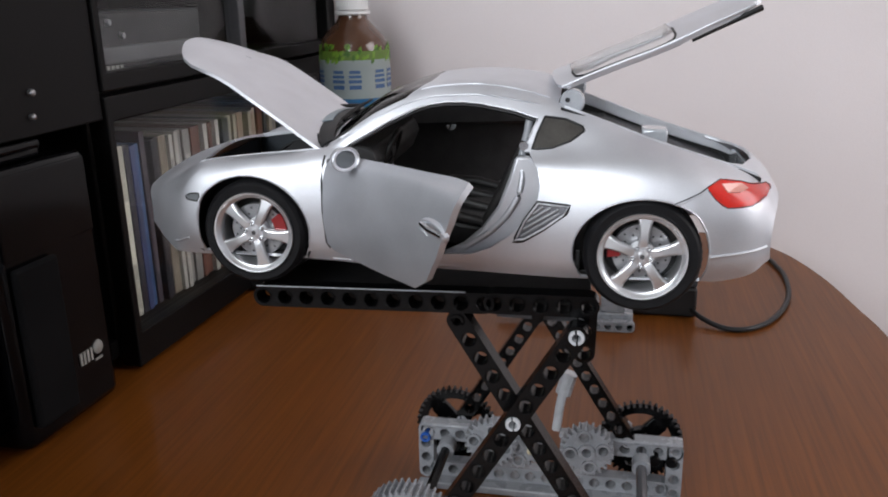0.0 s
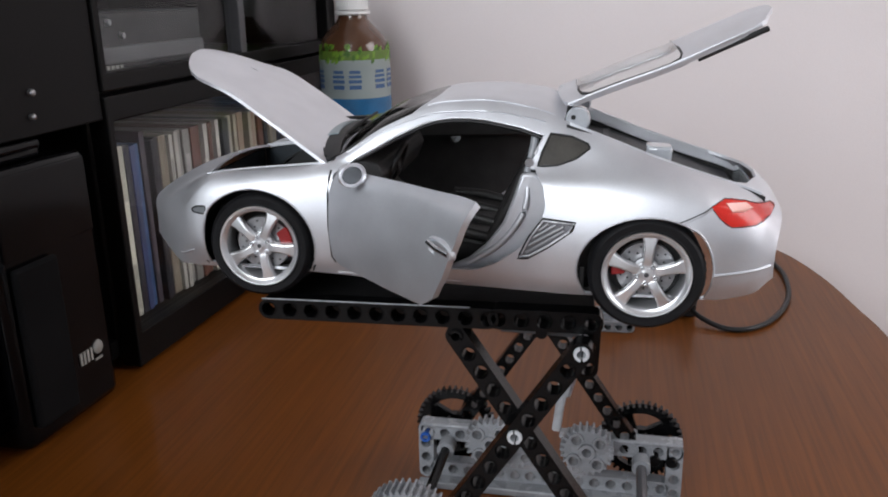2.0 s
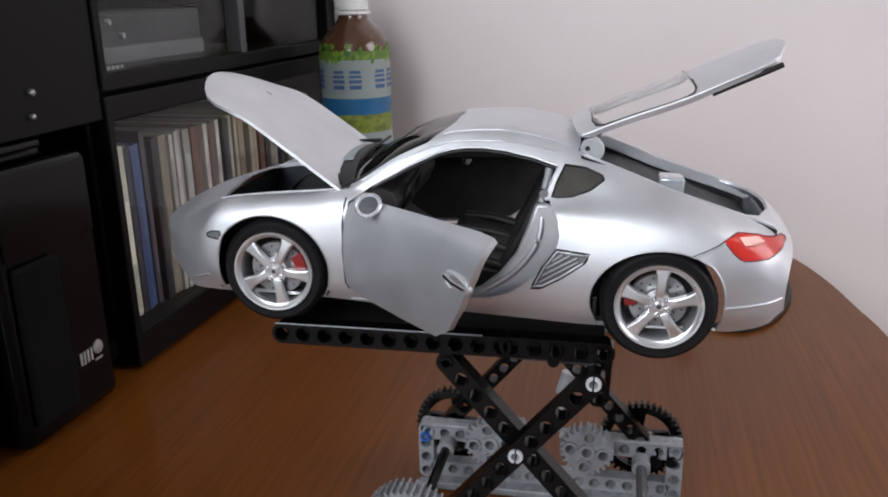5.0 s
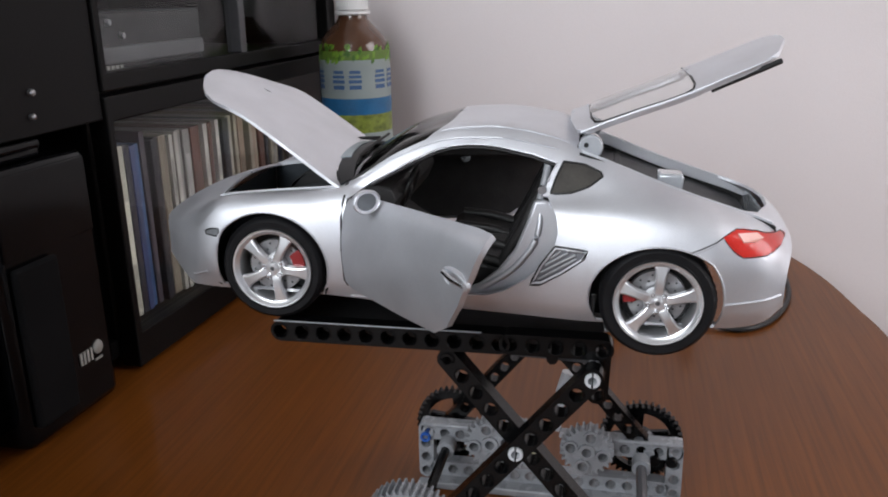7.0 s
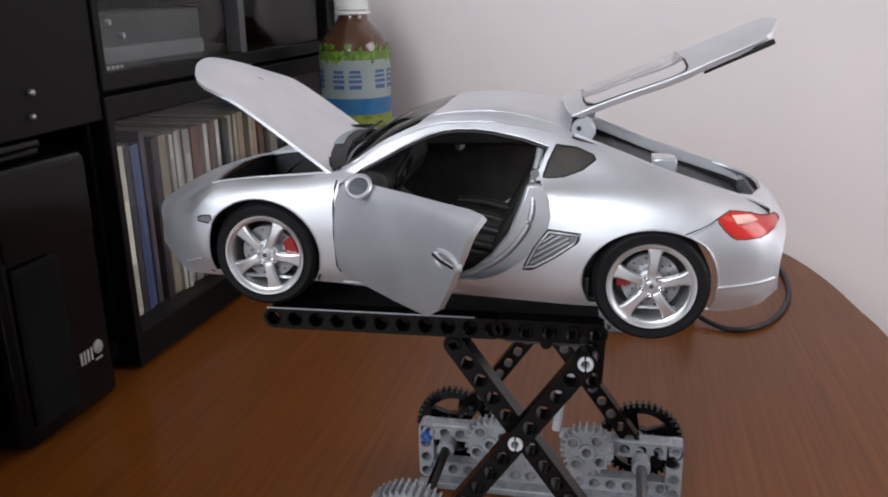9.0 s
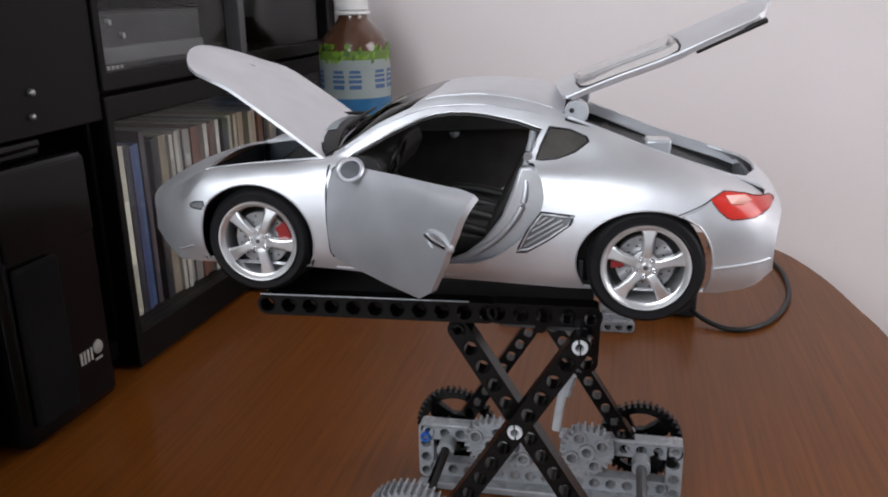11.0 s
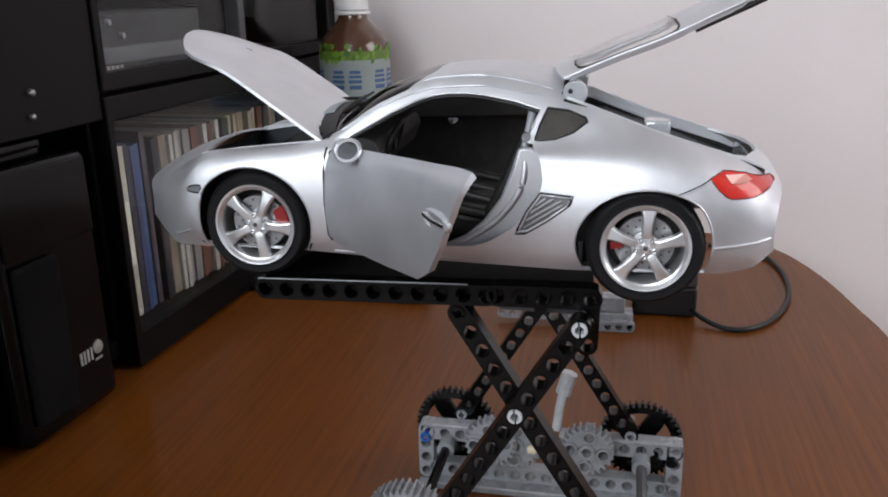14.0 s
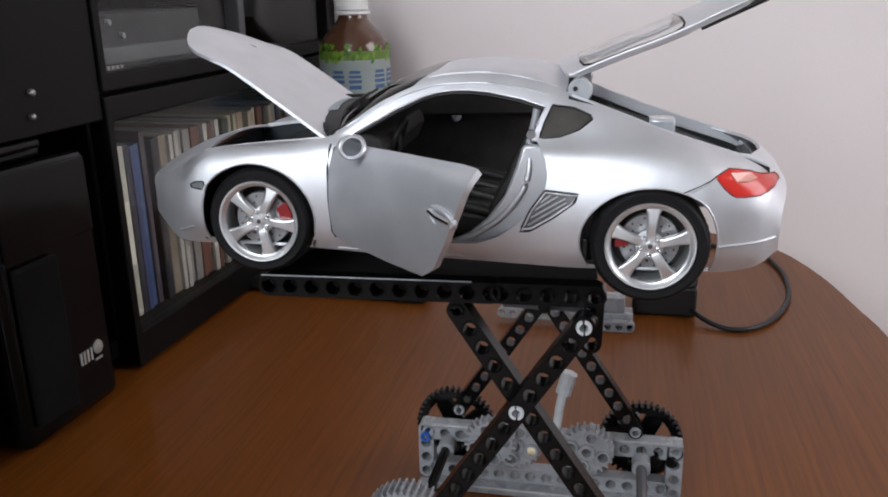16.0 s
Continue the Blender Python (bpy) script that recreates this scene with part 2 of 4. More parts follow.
# table with a rounded end
edge = [(-880, -400), (-100, -400)]
edge += [(-100 + 330 * math.sin(radians(a)), -70 - 330 * math.cos(radians(a))) for a in range(5, 90, 5)]
edge += [tuple(p) for p in (v.to_2d() for v in spline([(230, -70, 0), (231, 200, 0), (227, 346, 0), (220, 407, 0), (209, 481, 0), (187, 553, 0), (150, 600, 0), (118, 612, 0)], 6))]
edge += [(-880, 612)]
table = thing("table", "brown wood-grain table with a rounded end", "table")
bm = prism(edge, -28, 0)
for v in bm.verts:
    v.co = Vector((v.co.x, v.co.z, v.co.y))
bmesh.ops.recalc_face_normals(bm, faces=bm.faces)
part("tabletop", bm, TABLE, table, "", 30, 2.5)
for x, y in ((-820, -340), (-820, 560), (90, -250), (90, 540)):
    part("leg", box(x - 25, x + 25, y - 25, y + 25, -720, -28), TABLE, table, "", 0, 3)


# ---- cabinet with glazed doors ----
def cabinet_things():
    # the front lies along local y at local x = 0, and the body goes back to -x
    cab_m = at(-282, 208, 0, 0, 0, -2.3)
    cab = thing("media_cabinet", "black wooden media cabinet with glazed doors", "cabinet")
    cab.matrix_basis = cab_m
    # the unseen run towards Y0 is added to shade the table's left side
    D0, Y0, Y1, TOP = -260, -560, 395, 330
    part("side_panel", box(D0, -3, Y0, Y0 + 16, 0, TOP), CABINET, cab, "", 0, 1)
    part("side_panel", box(D0, 0, Y1 - 16, Y1, 0, TOP), CABINET, cab, "", 0, 1)
    part("back_panel", box(D0 - 4, D0, Y0, Y1, 0, TOP), CABINET, cab, "", 0)
    part("top", box(D0, 2, Y0, Y1, TOP, TOP + 16), CABINET, cab, "", 0, 1)
    part("shelf", box(D0, -16, Y0 + 16, Y1 - 16, 10, 22), CABINET, cab, "", 0, 0.6)
    part("shelf", box(D0, -16, Y0 + 16, Y1 - 16, 182, 196), CABINET, cab, "", 0, 0.6)
    part("divider", box(D0, -16, 0, 12, 22, TOP), CABINET, cab, "", 0, 0.6)
    # lower glazed door, then the upper one
    for z0, z1, ow, name in ((3, 186, (27, 170), "door"), (189, TOP - 3, (200, TOP - 24), "door")):
        d = part(name, prism([(0, z0), (Y1 - 1, z0), (Y1 - 1, z1), (0, z1)], -14, 0, [[(6, ow[0]), (Y1 - 22, ow[0]), (Y1 - 22, ow[1]), (6, ow[1])]]), CABINET, cab, "black door frame round a glass pane", 0, 1)
        for v in d.data.vertices:
            v.co = Vector((v.co.y, v.co.x, v.co.z))
        d.data.flip_normals()
        g = part("glass_pane", box(-9, -6, 4, Y1 - 20, ow[0] - 3, ow[1] + 3), CLEAR, d, "clear glass", 0)
        g.visible_shadow = False
    part("door_stile", box(-13, 1, 182, 192, 200, TOP - 24), DGREYBRICK, cab, "grey upright bar behind the glass", 0, 0.8)
    # left bay: plain upper panel with a keyhole
    part("panel", box(-18, -2, Y0 + 16, -132, 3, TOP), CABINET, cab, "", 0, 1)
    part("panel", box(-18, -2, -130, -1, 172, TOP), CABINET, cab, "", 0, 1)
    k = part("keyhole", lathe([(0.1, 1.2), (1.4, 1.0), (2.0, 0.2), (2.0, -2)], 20, "X"), DISC, cab, "small bright keyhole", True)
    k.matrix_basis = at(0, -61, 196)
    # metal dot put in for a glint at the end of a glossy tube
    k = part("gloss_glint", lathe([(0.1, 1.2), (1.2, 1.0), (1.7, 0.2), (1.7, -2)], 20, "X"), DISC, cab, "small bright dot standing for a glint on gloss black", True)
    k.matrix_basis = at(0, -63, 183)
    # boxed loudspeaker in the left bay
    sp = thing("speaker_box", "gloss black loudspeaker box beside the cabinet doors", "loudspeaker")
    sp.matrix_basis = cab_m
    part("body", box(-230, 4, -112, -30, 2, 160), GLOSSBLACK, sp, "", 30, 5)
    part("grille", box(4, 9, -106, -72, 14, 108), CLOTHBLACK, sp, "black speaker cloth", 30, 4)
    part("front_panel", box(4.2, 6, -108, -35, 112, 157), GLOSSBLACK, sp, "", 30, 2)
    e = part("emblem", lathe([(0.1, 1), (4.2, 1), (4.6, 0)], 24, "X"), PRINT, sp, "small pale round emblem", True)
    e.matrix_basis = at(4.2, -46, 39)
    for i in range(4):
        part("emblem_bar", box(4.2, 4.9, -63 + i * 3.2, -61 + i * 3.2, 33, 41), PRINT, sp, "pale emblem bar", 0)
    part("emblem_bar", box(4.2, 4.9, -50, -43, 31, 32.5), PRINT, sp, "pale emblem bar", 0)
    fb_ = thing("flat_box", "low gloss black device lying on the loudspeaker", "device")
    fb_.matrix_basis = cab_m
    part("body", box(-200, -3, -110, -58, 160.2, 168), GLOSSBLACK, fb_, "", 30, 3)
    part("front_bar", tube([(-1, -108, 168.5), (-1, -64, 168.5)], 2.6, n=12), GLOSSBLACK, fb_, "rounded gloss bar", 60)
    # a row of disc cases on the lower shelf
    rng = random.Random(5)
    cols = {}

    def case_mat(c):
        k = tuple(round(v, 2) for v in c)
        if k not in cols:
            cols[k] = mat("disc_case_spine", c, 0.4, 0, 0.2, 90)
        return cols[k]
    palette = [(0.34, 0.30, 0.24), (0.20, 0.17, 0.13), (0.05, 0.05, 0.06), (0.40, 0.37, 0.32), (0.12, 0.05, 0.035), (0.08, 0.09, 0.13), (0.30, 0.22, 0.17), (0.22, 0.21, 0.20), (0.015, 0.015, 0.02), (0.44, 0.42, 0.38)]
    first = [(0.10, 0.11, 0.18), (0.40, 0.37, 0.30), (0.13, 0.12, 0.09), (0.45, 0.43, 0.36), (0.03, 0.03, 0.04), (0.045, 0.06, 0.15), (0.04, 0.09, 0.20), (0.05, 0.04, 0.05)]
    y = 14.0
    i = 0
    while y < Y1 - 30:
        w = 10.4 if rng.random() < 0.3 else rng.uniform(5.2, 7.4)
        c = tuple(0.74 * v for v in (first[i] if i < len(first) else rng.choice(palette)))
        h = 124 + rng.uniform(-1, 1) + (8 if rng.random() < 0.08 else 0)
        fx = -24 + rng.uniform(-5, 2)
        cs = thing("disc_case", "upright disc case with a coloured printed spine", "disc case", "disc cases on the shelf")
        cs.matrix_basis = cab_m @ at(0, y, 22, 0, 0, 0)
        part("case", box(fx - 140, fx, 0.2, w - 0.3, 0, h), case_mat(c), cs, "", 0, 0.5)
        g = rng.uniform(0.4, 1.5)
        c2 = tuple(min(0.5, v * g + 0.02) for v in c)
        z0 = rng.uniform(0.1, 0.5) * h
        part("spine_print", box(fx - 0.3, fx + 0.25, 1.5, w - 1.6, z0, z0 + rng.uniform(0.2, 0.45) * h), case_mat(c2), cs, "printed band on the spine", 0)
        y += w + (0.2 if rng.random() < 0.85 else rng.uniform(1, 3))
        i += 1
    # a pale electronic unit behind the upper pane
    un = thing("player_unit", "grey electronic player behind the upper glass", "media player")
    un.matrix_basis = cab_m
    part("body", box(-230, -30, 20, 172, 197, 236), UNITGREY, un, "", 0, 2)
    # pale strip and specks: reflections in the upper pane, built as parts
    part("pane_reflection", box(-30, -27, 22, 170, 202, 213), mat("grey_pane_reflection", (0.10, 0.10, 0.105), 0.5, 0.2, 0.35, 30), un, "pale grey strip standing for a reflection in the glass", 0, 0.6)
    for yk, zk in ((30, 226), (52, 229), (38, 218), (66, 220)):
        kb = part("pane_speck", lathe([(0.1, 3), (1.8, 3), (2.2, 2), (2.2, 0)], 20, "X"), DISC, un, "small bright speck standing for a reflection in the glass", 35)
        kb.matrix_basis = at(-30, yk, zk)
    for j in range(7):
        part("button", box(-27, -26, 26 + j * 5, 29 + j * 5, 198.5, 201), PRINT, un, "", 0)


cabinet_things()


# ---- tea bottle ----
def tea_bottle():
    b = thing("tea_bottle", "plastic tea bottle with a green and blue label and white cap", "bottle")
    b.matrix_basis = at(-219, 517, 0, 0, 0, 14)
    part("body", lathe([(0.1, 1), (26, 0), (31, 3), (32.8, 10), (32.8, 192), (32.3, 197), (30.2, 203), (26, 209), (21, 214), (16.4, 218.5), (14.2, 221.5), (13.2, 225), (13.2, 236), (0.1, 236)], 56, "Z"), TEABODY, b, "brown tea inside clear plastic", True)
    part("neck_ring", lathe([(13.4, 225), (16.4, 226), (16.4, 228.4), (13.4, 229.4)], 40, "Z", close=True), CAP, b, "", 40)
    bm = lathe([(0.1, 250), (13.4, 250), (14.6, 249), (14.8, 231), (14.8, 230), (0.1, 230)], 40, "Z")
    part("cap", bm, CAP, b, "white ribbed screw cap", 30)
    for k in range(36):
        a = radians(10 * k)
        part("cap_rib", box(-0.3, 0.3, -0.25, 0.25, 233, 246), CAP, b, "", 0, m=at(14.9 * math.cos(a), 14.9 * math.sin(a), 0, 0, 0, 10 * k))
    for z0, z1, mt, nm in ((96, 119, LABELCREAM, "cream"), (119, 136, LABELLIME, "yellow-green"), (136, 151, LABELBLUE, "blue"), (151, 186, LABELCREAM, "cream"), (186, 194, LABELGREEN, "leafy green")):
        part("label_band", lathe([(32.9, z0), (33.4, z0), (33.4, z1), (32.9, z1)], 56, "Z", close=True), mt, b, nm + " printed label band", 40)
    # the lettering, as plain bars
    rng = random.Random(2)
    for ca in (-66, -24, 3, 46, 74):
        for da, dz, w, h in ((0, 7.4, 10, 2.6), (0, 3.2, 11.5, 2.4), (0, -1.2, 12, 2.8), (0, -6.4, 11, 3.6)):
            ang = radians(-90 + ca + da)
            part("label_bar", box(-w / 2, w / 2, -0.25, 0.25, -h / 2, h / 2), LABELINK, b, "", 0, m=at(33.35 * math.cos(ang), 33.35 * math.sin(ang), 168 + dz, 0, 0, ca + da))
    for k in range(70):
        a = rng.uniform(-110, 90)
        ang = radians(-90 + a)
        bm = prism([(-3.4, 0), (0, 1.7), (3.4, 0), (0, -1.7)], -0.2, 0.2)
        zz = rng.uniform(184.5, 199)
        rr = 33.5 if zz < 192 else 33.4 - (zz - 192) * 0.2
        lf = part("printed_leaf", bm, LABELLEAF if k % 3 == 0 else LABELFRESH, b, "", 0)
        lf.matrix_basis = at(rr * math.cos(ang), rr * math.sin(ang), zz, 0, rng.uniform(-80, -30), a)



tea_bottle()


# ---- scissor lift of construction bricks ----
P8 = 8.0
LIFT = (  # seconds, arm angle, pivot x, pivot z, tilt, platform x, platform z
    (0, 58.3, -0.83, 100, 1.55, -96.08, 146.45), (1, 57.75, -0.3, 97.6, 1.83, -95.23, 144.25),
    (2, 56.32, -0.21, 94.96, 2.1, -94.56, 141.65), (3, 54.66, 0.04, 92.5, 2.31, -93.44, 138.88),
    (4, 52.29, 0.14, 90.19, 2.51, -92.05, 136.03), (5.75, 47.99, 0.14, 86.4, 2.87, -89.48, 131.01),
    (6.5, 48.76, 0.15, 87.43, 2.79, -90.02, 132.22), (7.5, 51.13, 0.14, 89.15, 2.6, -91.2, 134.45),
    (8.5, 53.23, 0.13, 91.22, 2.41, -92.41, 136.99), (9, 54.32, 0.12, 92.25, 2.31, -92.86, 138.26),
    (11.5, 57.91, -0.23, 98.02, 1.74, -95.24, 144.58), (12.5, 58.26, -0.46, 100.03, 1.69, -95.56, 146.81),
    (13.5, 58.16, -0.33, 102.08, 1.58, -95.48, 148.63), (14.5, 57.22, -0.02, 103.71, 1.56, -94.71, 149.94),
    (15, 56.66, 0.13, 104.14, 1.63, -94.16, 150.27), (16, 56.31, 0.35, 104.49, 1.79, -93.83, 150.67))


def beam_bm(n, first=0, w=7.6, t=7.2, collars=True):
    """A studless beam of n holes along x, hole number first at the origin."""
    x0, x1, r = -first * P8, (n - 1 - first) * P8, w / 2
    out = [(x1 + r * math.sin(radians(a)), r * math.cos(radians(a))) for a in range(0, 181, 20)]
    out += [(x0 - r * math.sin(radians(a)), -r * math.cos(radians(a))) for a in range(0, 181, 20)]
    out.reverse()
    bm = prism(out, -t / 2, t / 2, [circle(x0 + i * P8, 0, 2.5, 12) for i in range(n)])
    # sunk collars round the holes
    for i in range(n if collars else 0):
        for s in (-1, 1):
            lathe([(2.5, s * (t / 2 + 0.02)), (3.1, s * (t / 2 + 0.02)), (3.05, s * (t / 2 + 0.28)), (2.75, s * (t / 2 + 0.28))], 12, "Y", bm, close=True, at_=(x0 + i * P8, 0, 0))
    return bm


def pin_bm(y0, y1, r=2.35):
    """A hollow slotted connector pin along y, its split head at y0."""
    bm = bmesh.new()
    for k in (0, 1):
        n = 18
        prof = [(1.55, y0 - 0.6), (2.5, y0 - 0.6), (2.7, y0), (2.7, y0 + 0.8), (r, y0 + 0.9), (r, y1), (1.55, y1)]
        rings = [[bm.verts.new((q * math.cos(radians(48 + 180 * k + 162 * i / n)), h, q * math.sin(radians(48 + 180 * k + 162 * i / n)))) for i in range(n + 1)] for q, h in prof]
        for a, b in zip(rings, rings[1:] + rings[:1]):
            for i in range(n):
                bm.faces.new((a[i], a[i + 1], b[i + 1], b[i]))
        for i in (0, n):
            bm.faces.new([q[i] for q in rings])
    bmesh.ops.recalc_face_normals(bm, faces=bm.faces)
    return bm


def gear_bm(teeth, r, t, hole=2.5, spokes=0, inner=None):
    out = []
    for i in range(teeth):
        for f, rr in ((0.0, r - 2.2), (0.22, r - 2.1), (0.36, r), (0.62, r), (0.78, r - 2.1)):
            a = 2 * math.pi * (i + f) / teeth
            out.append((rr * math.cos(a), rr * math.sin(a)))
    holes = [circle(0, 0, hole, 12)]
    if spokes:
        ri, ro = inner
        for k in range(spokes):
            a0, a1 = 2 * math.pi * (k + 0.14) / spokes, 2 * math.pi * (k + 0.86) / spokes
            arc = [(ro * math.cos(a0 + (a1 - a0) * i / 8), ro * math.sin(a0 + (a1 - a0) * i / 8)) for i in range(9)]
            arc += [(ri * math.cos(a1 - (a1 - a0) * i / 4), ri * math.sin(a1 - (a1 - a0) * i / 4)) for i in range(5)]
            holes.append(arc)
    else:
        holes += [circle(8 * math.cos(a), 8 * math.sin(a), 2.5, 12) for a in (0, math.pi / 2, math.pi, 1.5 * math.pi) if r > 11.5]
    bm = prism(out, -t / 2, t / 2, holes)
    if r > 11.5 and not spokes:
        for a in (0, math.pi / 2, math.pi, 1.5 * math.pi):
            lathe([(2.5, -t / 2 - 1.6), (3.6, -t / 2 - 1.6), (3.6, t / 2 + 1.6), (2.5, t / 2 + 1.6)], 14, "Y", bm, close=True, at_=(8 * math.cos(a), 0, 8 * math.sin(a)))
    lathe([(hole, -t / 2 - 1.8), (4.2, -t / 2 - 1.8), (4.2, t / 2 + 1.8), (hole, t / 2 + 1.8)], 16, "Y", bm, close=True)
    return bm


lift = thing("scissor_lift", "black and light grey brick-built scissor lift standing on the table", "scissor lift")
MOVING = {}


def arm(y, kind):
    a = part("arm", beam_bm(16, 10), BLACKBRICK, lift, "long black beam with round holes", 35)
    a.location = (0, y * MM, 0.1)
    MOVING[a.name] = (a, kind, y)
    return a


fa = arm(5, "A")
fb = arm(13, "B")
ba = arm(126, "A")
bb = arm(118, "B")
part("pivot_pin", pin_bm(-4.2, 12), PINGREY, fa, "light grey slotted pin", 35)
part("top_pin", pin_bm(-4.2, 8), PINGREY, fa, "light grey slotted pin", 35, m=at(40, 0, 0))
part("top_pin", pin_bm(-3.9, 4), BLACKBRICK, fb, "black pin", 35, m=at(40, 0, 0))
part("pivot_pin", pin_bm(-12, 4), BLACKBRICK, ba, "black pin", 35)
part("crank_pin", pin_bm(-4.4, 8), GREYBRICK, ba, "light grey slotted pin", 35, m=at(-80, 0, 0))
part("crank_pin", pin_bm(-4.4, 14), GREYBRICK, bb, "light grey slotted pin", 35, m=at(-80, 0, 0))

# platform, in the space of the car's foot
plat = part("platform", box(2, 119, -37, 48, -9, -2.2), DARK, lift, "black lift platform under the car", 30, 0.6)
MOVING["platform"] = (plat, "P", 0)
for y in (-44, 54):
    part("beam", beam_bm(11, 0), BLACKBRICK, plat, "black beam with round holes", 35, m=at(2.5, y, -4.1, 0, -2.1, 0))
    part("beam", beam_bm(5, 0), BLACKBRICK, plat, "black beam with round holes", 35, m=at(86, y, -0.9, 0, -1.8, 0))
    # the glint along the platform's top edge, built as a pale strip
    part("edge_glint", box(-2, 74, y - 3.75, y - 3.3, -0.35, 0.1), GREYBRICK, plat, "thin pale strip standing for the glint on the edge", 0, 0.1, m=at(2, 0, 0, 0, -2.1, 0))
    part("hanger", beam_bm(3, 0, collars=False), BLACKBRICK, plat, "short black hanger beam", 35, m=at(117.5, y + 4, -2.5, 0, 90, 0))
    part("slide_bar", box(86, 118, y + 6, y + 8, -9.5, -6.5), DGREYBRICK, plat, "", 0, 0.3)
part("cross_axle", tube([(101, -46, -5.6), (101, 58, -5.6)], 2.1), BLACKBRICK, plat, "dark cross axle", 35)
part("cross_axle", tube([(20, -40, -6.8), (20, 52, -6.8)], 2.1), BLACKBRICK, plat, "dark cross axle", 35)

# light grey base frame, gears and axles
GX, GZ = 48.0, 24.0


def frame_beam(n, m, t=7.2):
    return part("frame_beam", beam_bm(n, 0, 7.8, t), GREYBRICK, lift, "light grey frame beam with holes", 35, m=m)


for y in (117,):
    frame_beam(5, at(-58, y, 28.5))
    frame_beam(5, at(32, y, 28.5))
frame_beam(15, at(-54, 117, 8))
for x in (-60, 64):
    frame_beam(4, at(x, 117, 30, 0, 90, 0))
part("frame_deck", box(-63, -27, 112.8, 121, 31.6, 33.6), GREYBRICK, lift, "smooth light grey deck plate", 30, 0.8)
part("frame_deck", box(8, 67.6, 112.8, 121, 31.6, 33.6), GREYBRICK, lift, "smooth light grey deck plate", 30, 0.8)
part("frame_deck", box(-56, 62, 106, 121, 0, 4), GREYBRICK, lift, "smooth light grey floor plate", 30, 0.8)
frame_beam(15, at(-54, -2, 8))
for x in (-58, 64):
    part("side_rail", box(x - 3.8, x + 3.8, 2, 105, 0, 7.6), GREYBRICK, lift, "light grey side rail", 30, 0.8)
pb = part("frame_pin", pin_bm(-1, 5, 2.3), BLUEBRICK, lift, "blue connector pin", 35, m=at(-60, 113, 26))
for x in (54.5, 62.5):
    part("frame_pin", lathe([(0.1, -1.2), (2.4, -1.2), (2.9, -0.6), (2.9, 4)], 16), BLACKBRICK, lift, "black connector pin", 35, m=at(x, 112.6, 24))
for x in (-GX, GX):
    part("drive_axle", tube([(x, -14, GZ), (x, 138, GZ)], 2.5, n=8), BLACKBRICK if x < 0 else DGREYBRICK, lift, "dark axle through the gears", 35)
    part("bushing", lathe([(2.3, -4), (4.4, -4), (4.4, 4), (2.3, 4)], 18, close=True), GREYBRICK, lift, "light grey bushing", 35, m=at(x, 108, GZ))
SPIN = []
for x, s in ((-GX, 1), (GX, -1)):
    g = part("crank_gear", gear_bm(40, 21, 4.4, 2.4, 4, (6.5, 15.5)), BLACKBRICK, lift, "large black toothed wheel", 35, m=at(x, 133, GZ))
    part("gear_web", box(-14, 14, -1.8, 1.8, -4.5, 4.5), BLACKBRICK, g, "", 30, 0.5)
    SPIN.append((g, x, 133, GZ, s * 1.0))
    g = part("crank_gear", gear_bm(40, 21, 4.4, 2.4, 4, (6.5, 15.5)), BLACKBRICK, lift, "large black toothed wheel", 35, m=at(x, -9, GZ))
    SPIN.append((g, x, -9, GZ, s * 1.0))
    for y in (98,):
        g = part("pinion", gear_bm(20, 11, 5, 2.4), BLACKBRICK, lift, "small black toothed wheel", 35, m=at(x - s * 4, 125, GZ - 4))
g = part("large_gear", gear_bm(40, 20, 10, 2.4, 4, (6.5, 15.5)), GREYBRICK, lift, "large light grey toothed wheel", 35, m=at(-51, 42, 24))
SPIN.append((g, -51, 42, 24, 1.0))
for x, y, z, s in ((22, 107, 31, 1.67), (-25, 106, 31, -1.67), (-13, 113, 27.5, 1.67)):
    g = part("drive_gear", gear_bm(24, 13, 6, 2.4), GREYBRICK, lift, "light grey toothed wheel with four holes", 35, m=at(x, y, z))
    SPIN.append((g, x, y, z, s))
part("worm_hub", lathe([(0.1, -2.4), (2.4, -2.4), (3, -1.6), (3, 1.6), (2.4, 2.4), (0.1, 2.4)], 20, "X"), TANBRICK, lift, "small tan hub", 35, m=at(-5, 111, 25.5))
part("link_rod", tube([(6, 121, 32), (7.5, 121.5, 45), (9.5, 122, 56)], 2.3), PINGREY, lift, "light grey link rod", 35)
part("link_end", tube([(9, 122, 52), (12, 122.5, 63)], 4.0), PINGREY, lift, "light grey ribbed rod end", 35)

# motor with its cable, behind the lift
motor = thing("electric_motor", "black and grey motor box with a cable, on the table", "motor")
motor.matrix_basis = at(0, 0, 0)
part("housing", box(46, 94, 366, 396, 0.5, 24), DARK, motor, "", 30, 2)
part("top_plate", box(84, 94, 368, 392, 24, 44), DGREYBRICK, motor, "", 30, 2)
part("coupling", box(18, 46, 336, 352, 0.2, 12), GREYBRICK, motor, "light grey coupling block", 30, 1)
part("coupling_beam", beam_bm(4, 0), GREYBRICK, motor, "light grey beam with holes", 35, m=at(20, 332, 4.2))
part("support", beam_bm(10, 0), GREYBRICK, motor, "light grey beam with holes", 35, m=at(-52, 339, 8))
part("coupling_block", box(22, 40, 338, 352, 12, 24), GREYBRICK, motor, "light grey coupling block", 30, 1)
part("foot", lathe([(0.1, 0), (3, 0), (3, 6), (0.1, 6)], 14, "Z"), BLACKBRICK, motor, "", 35, m=at(43, 336, 0))
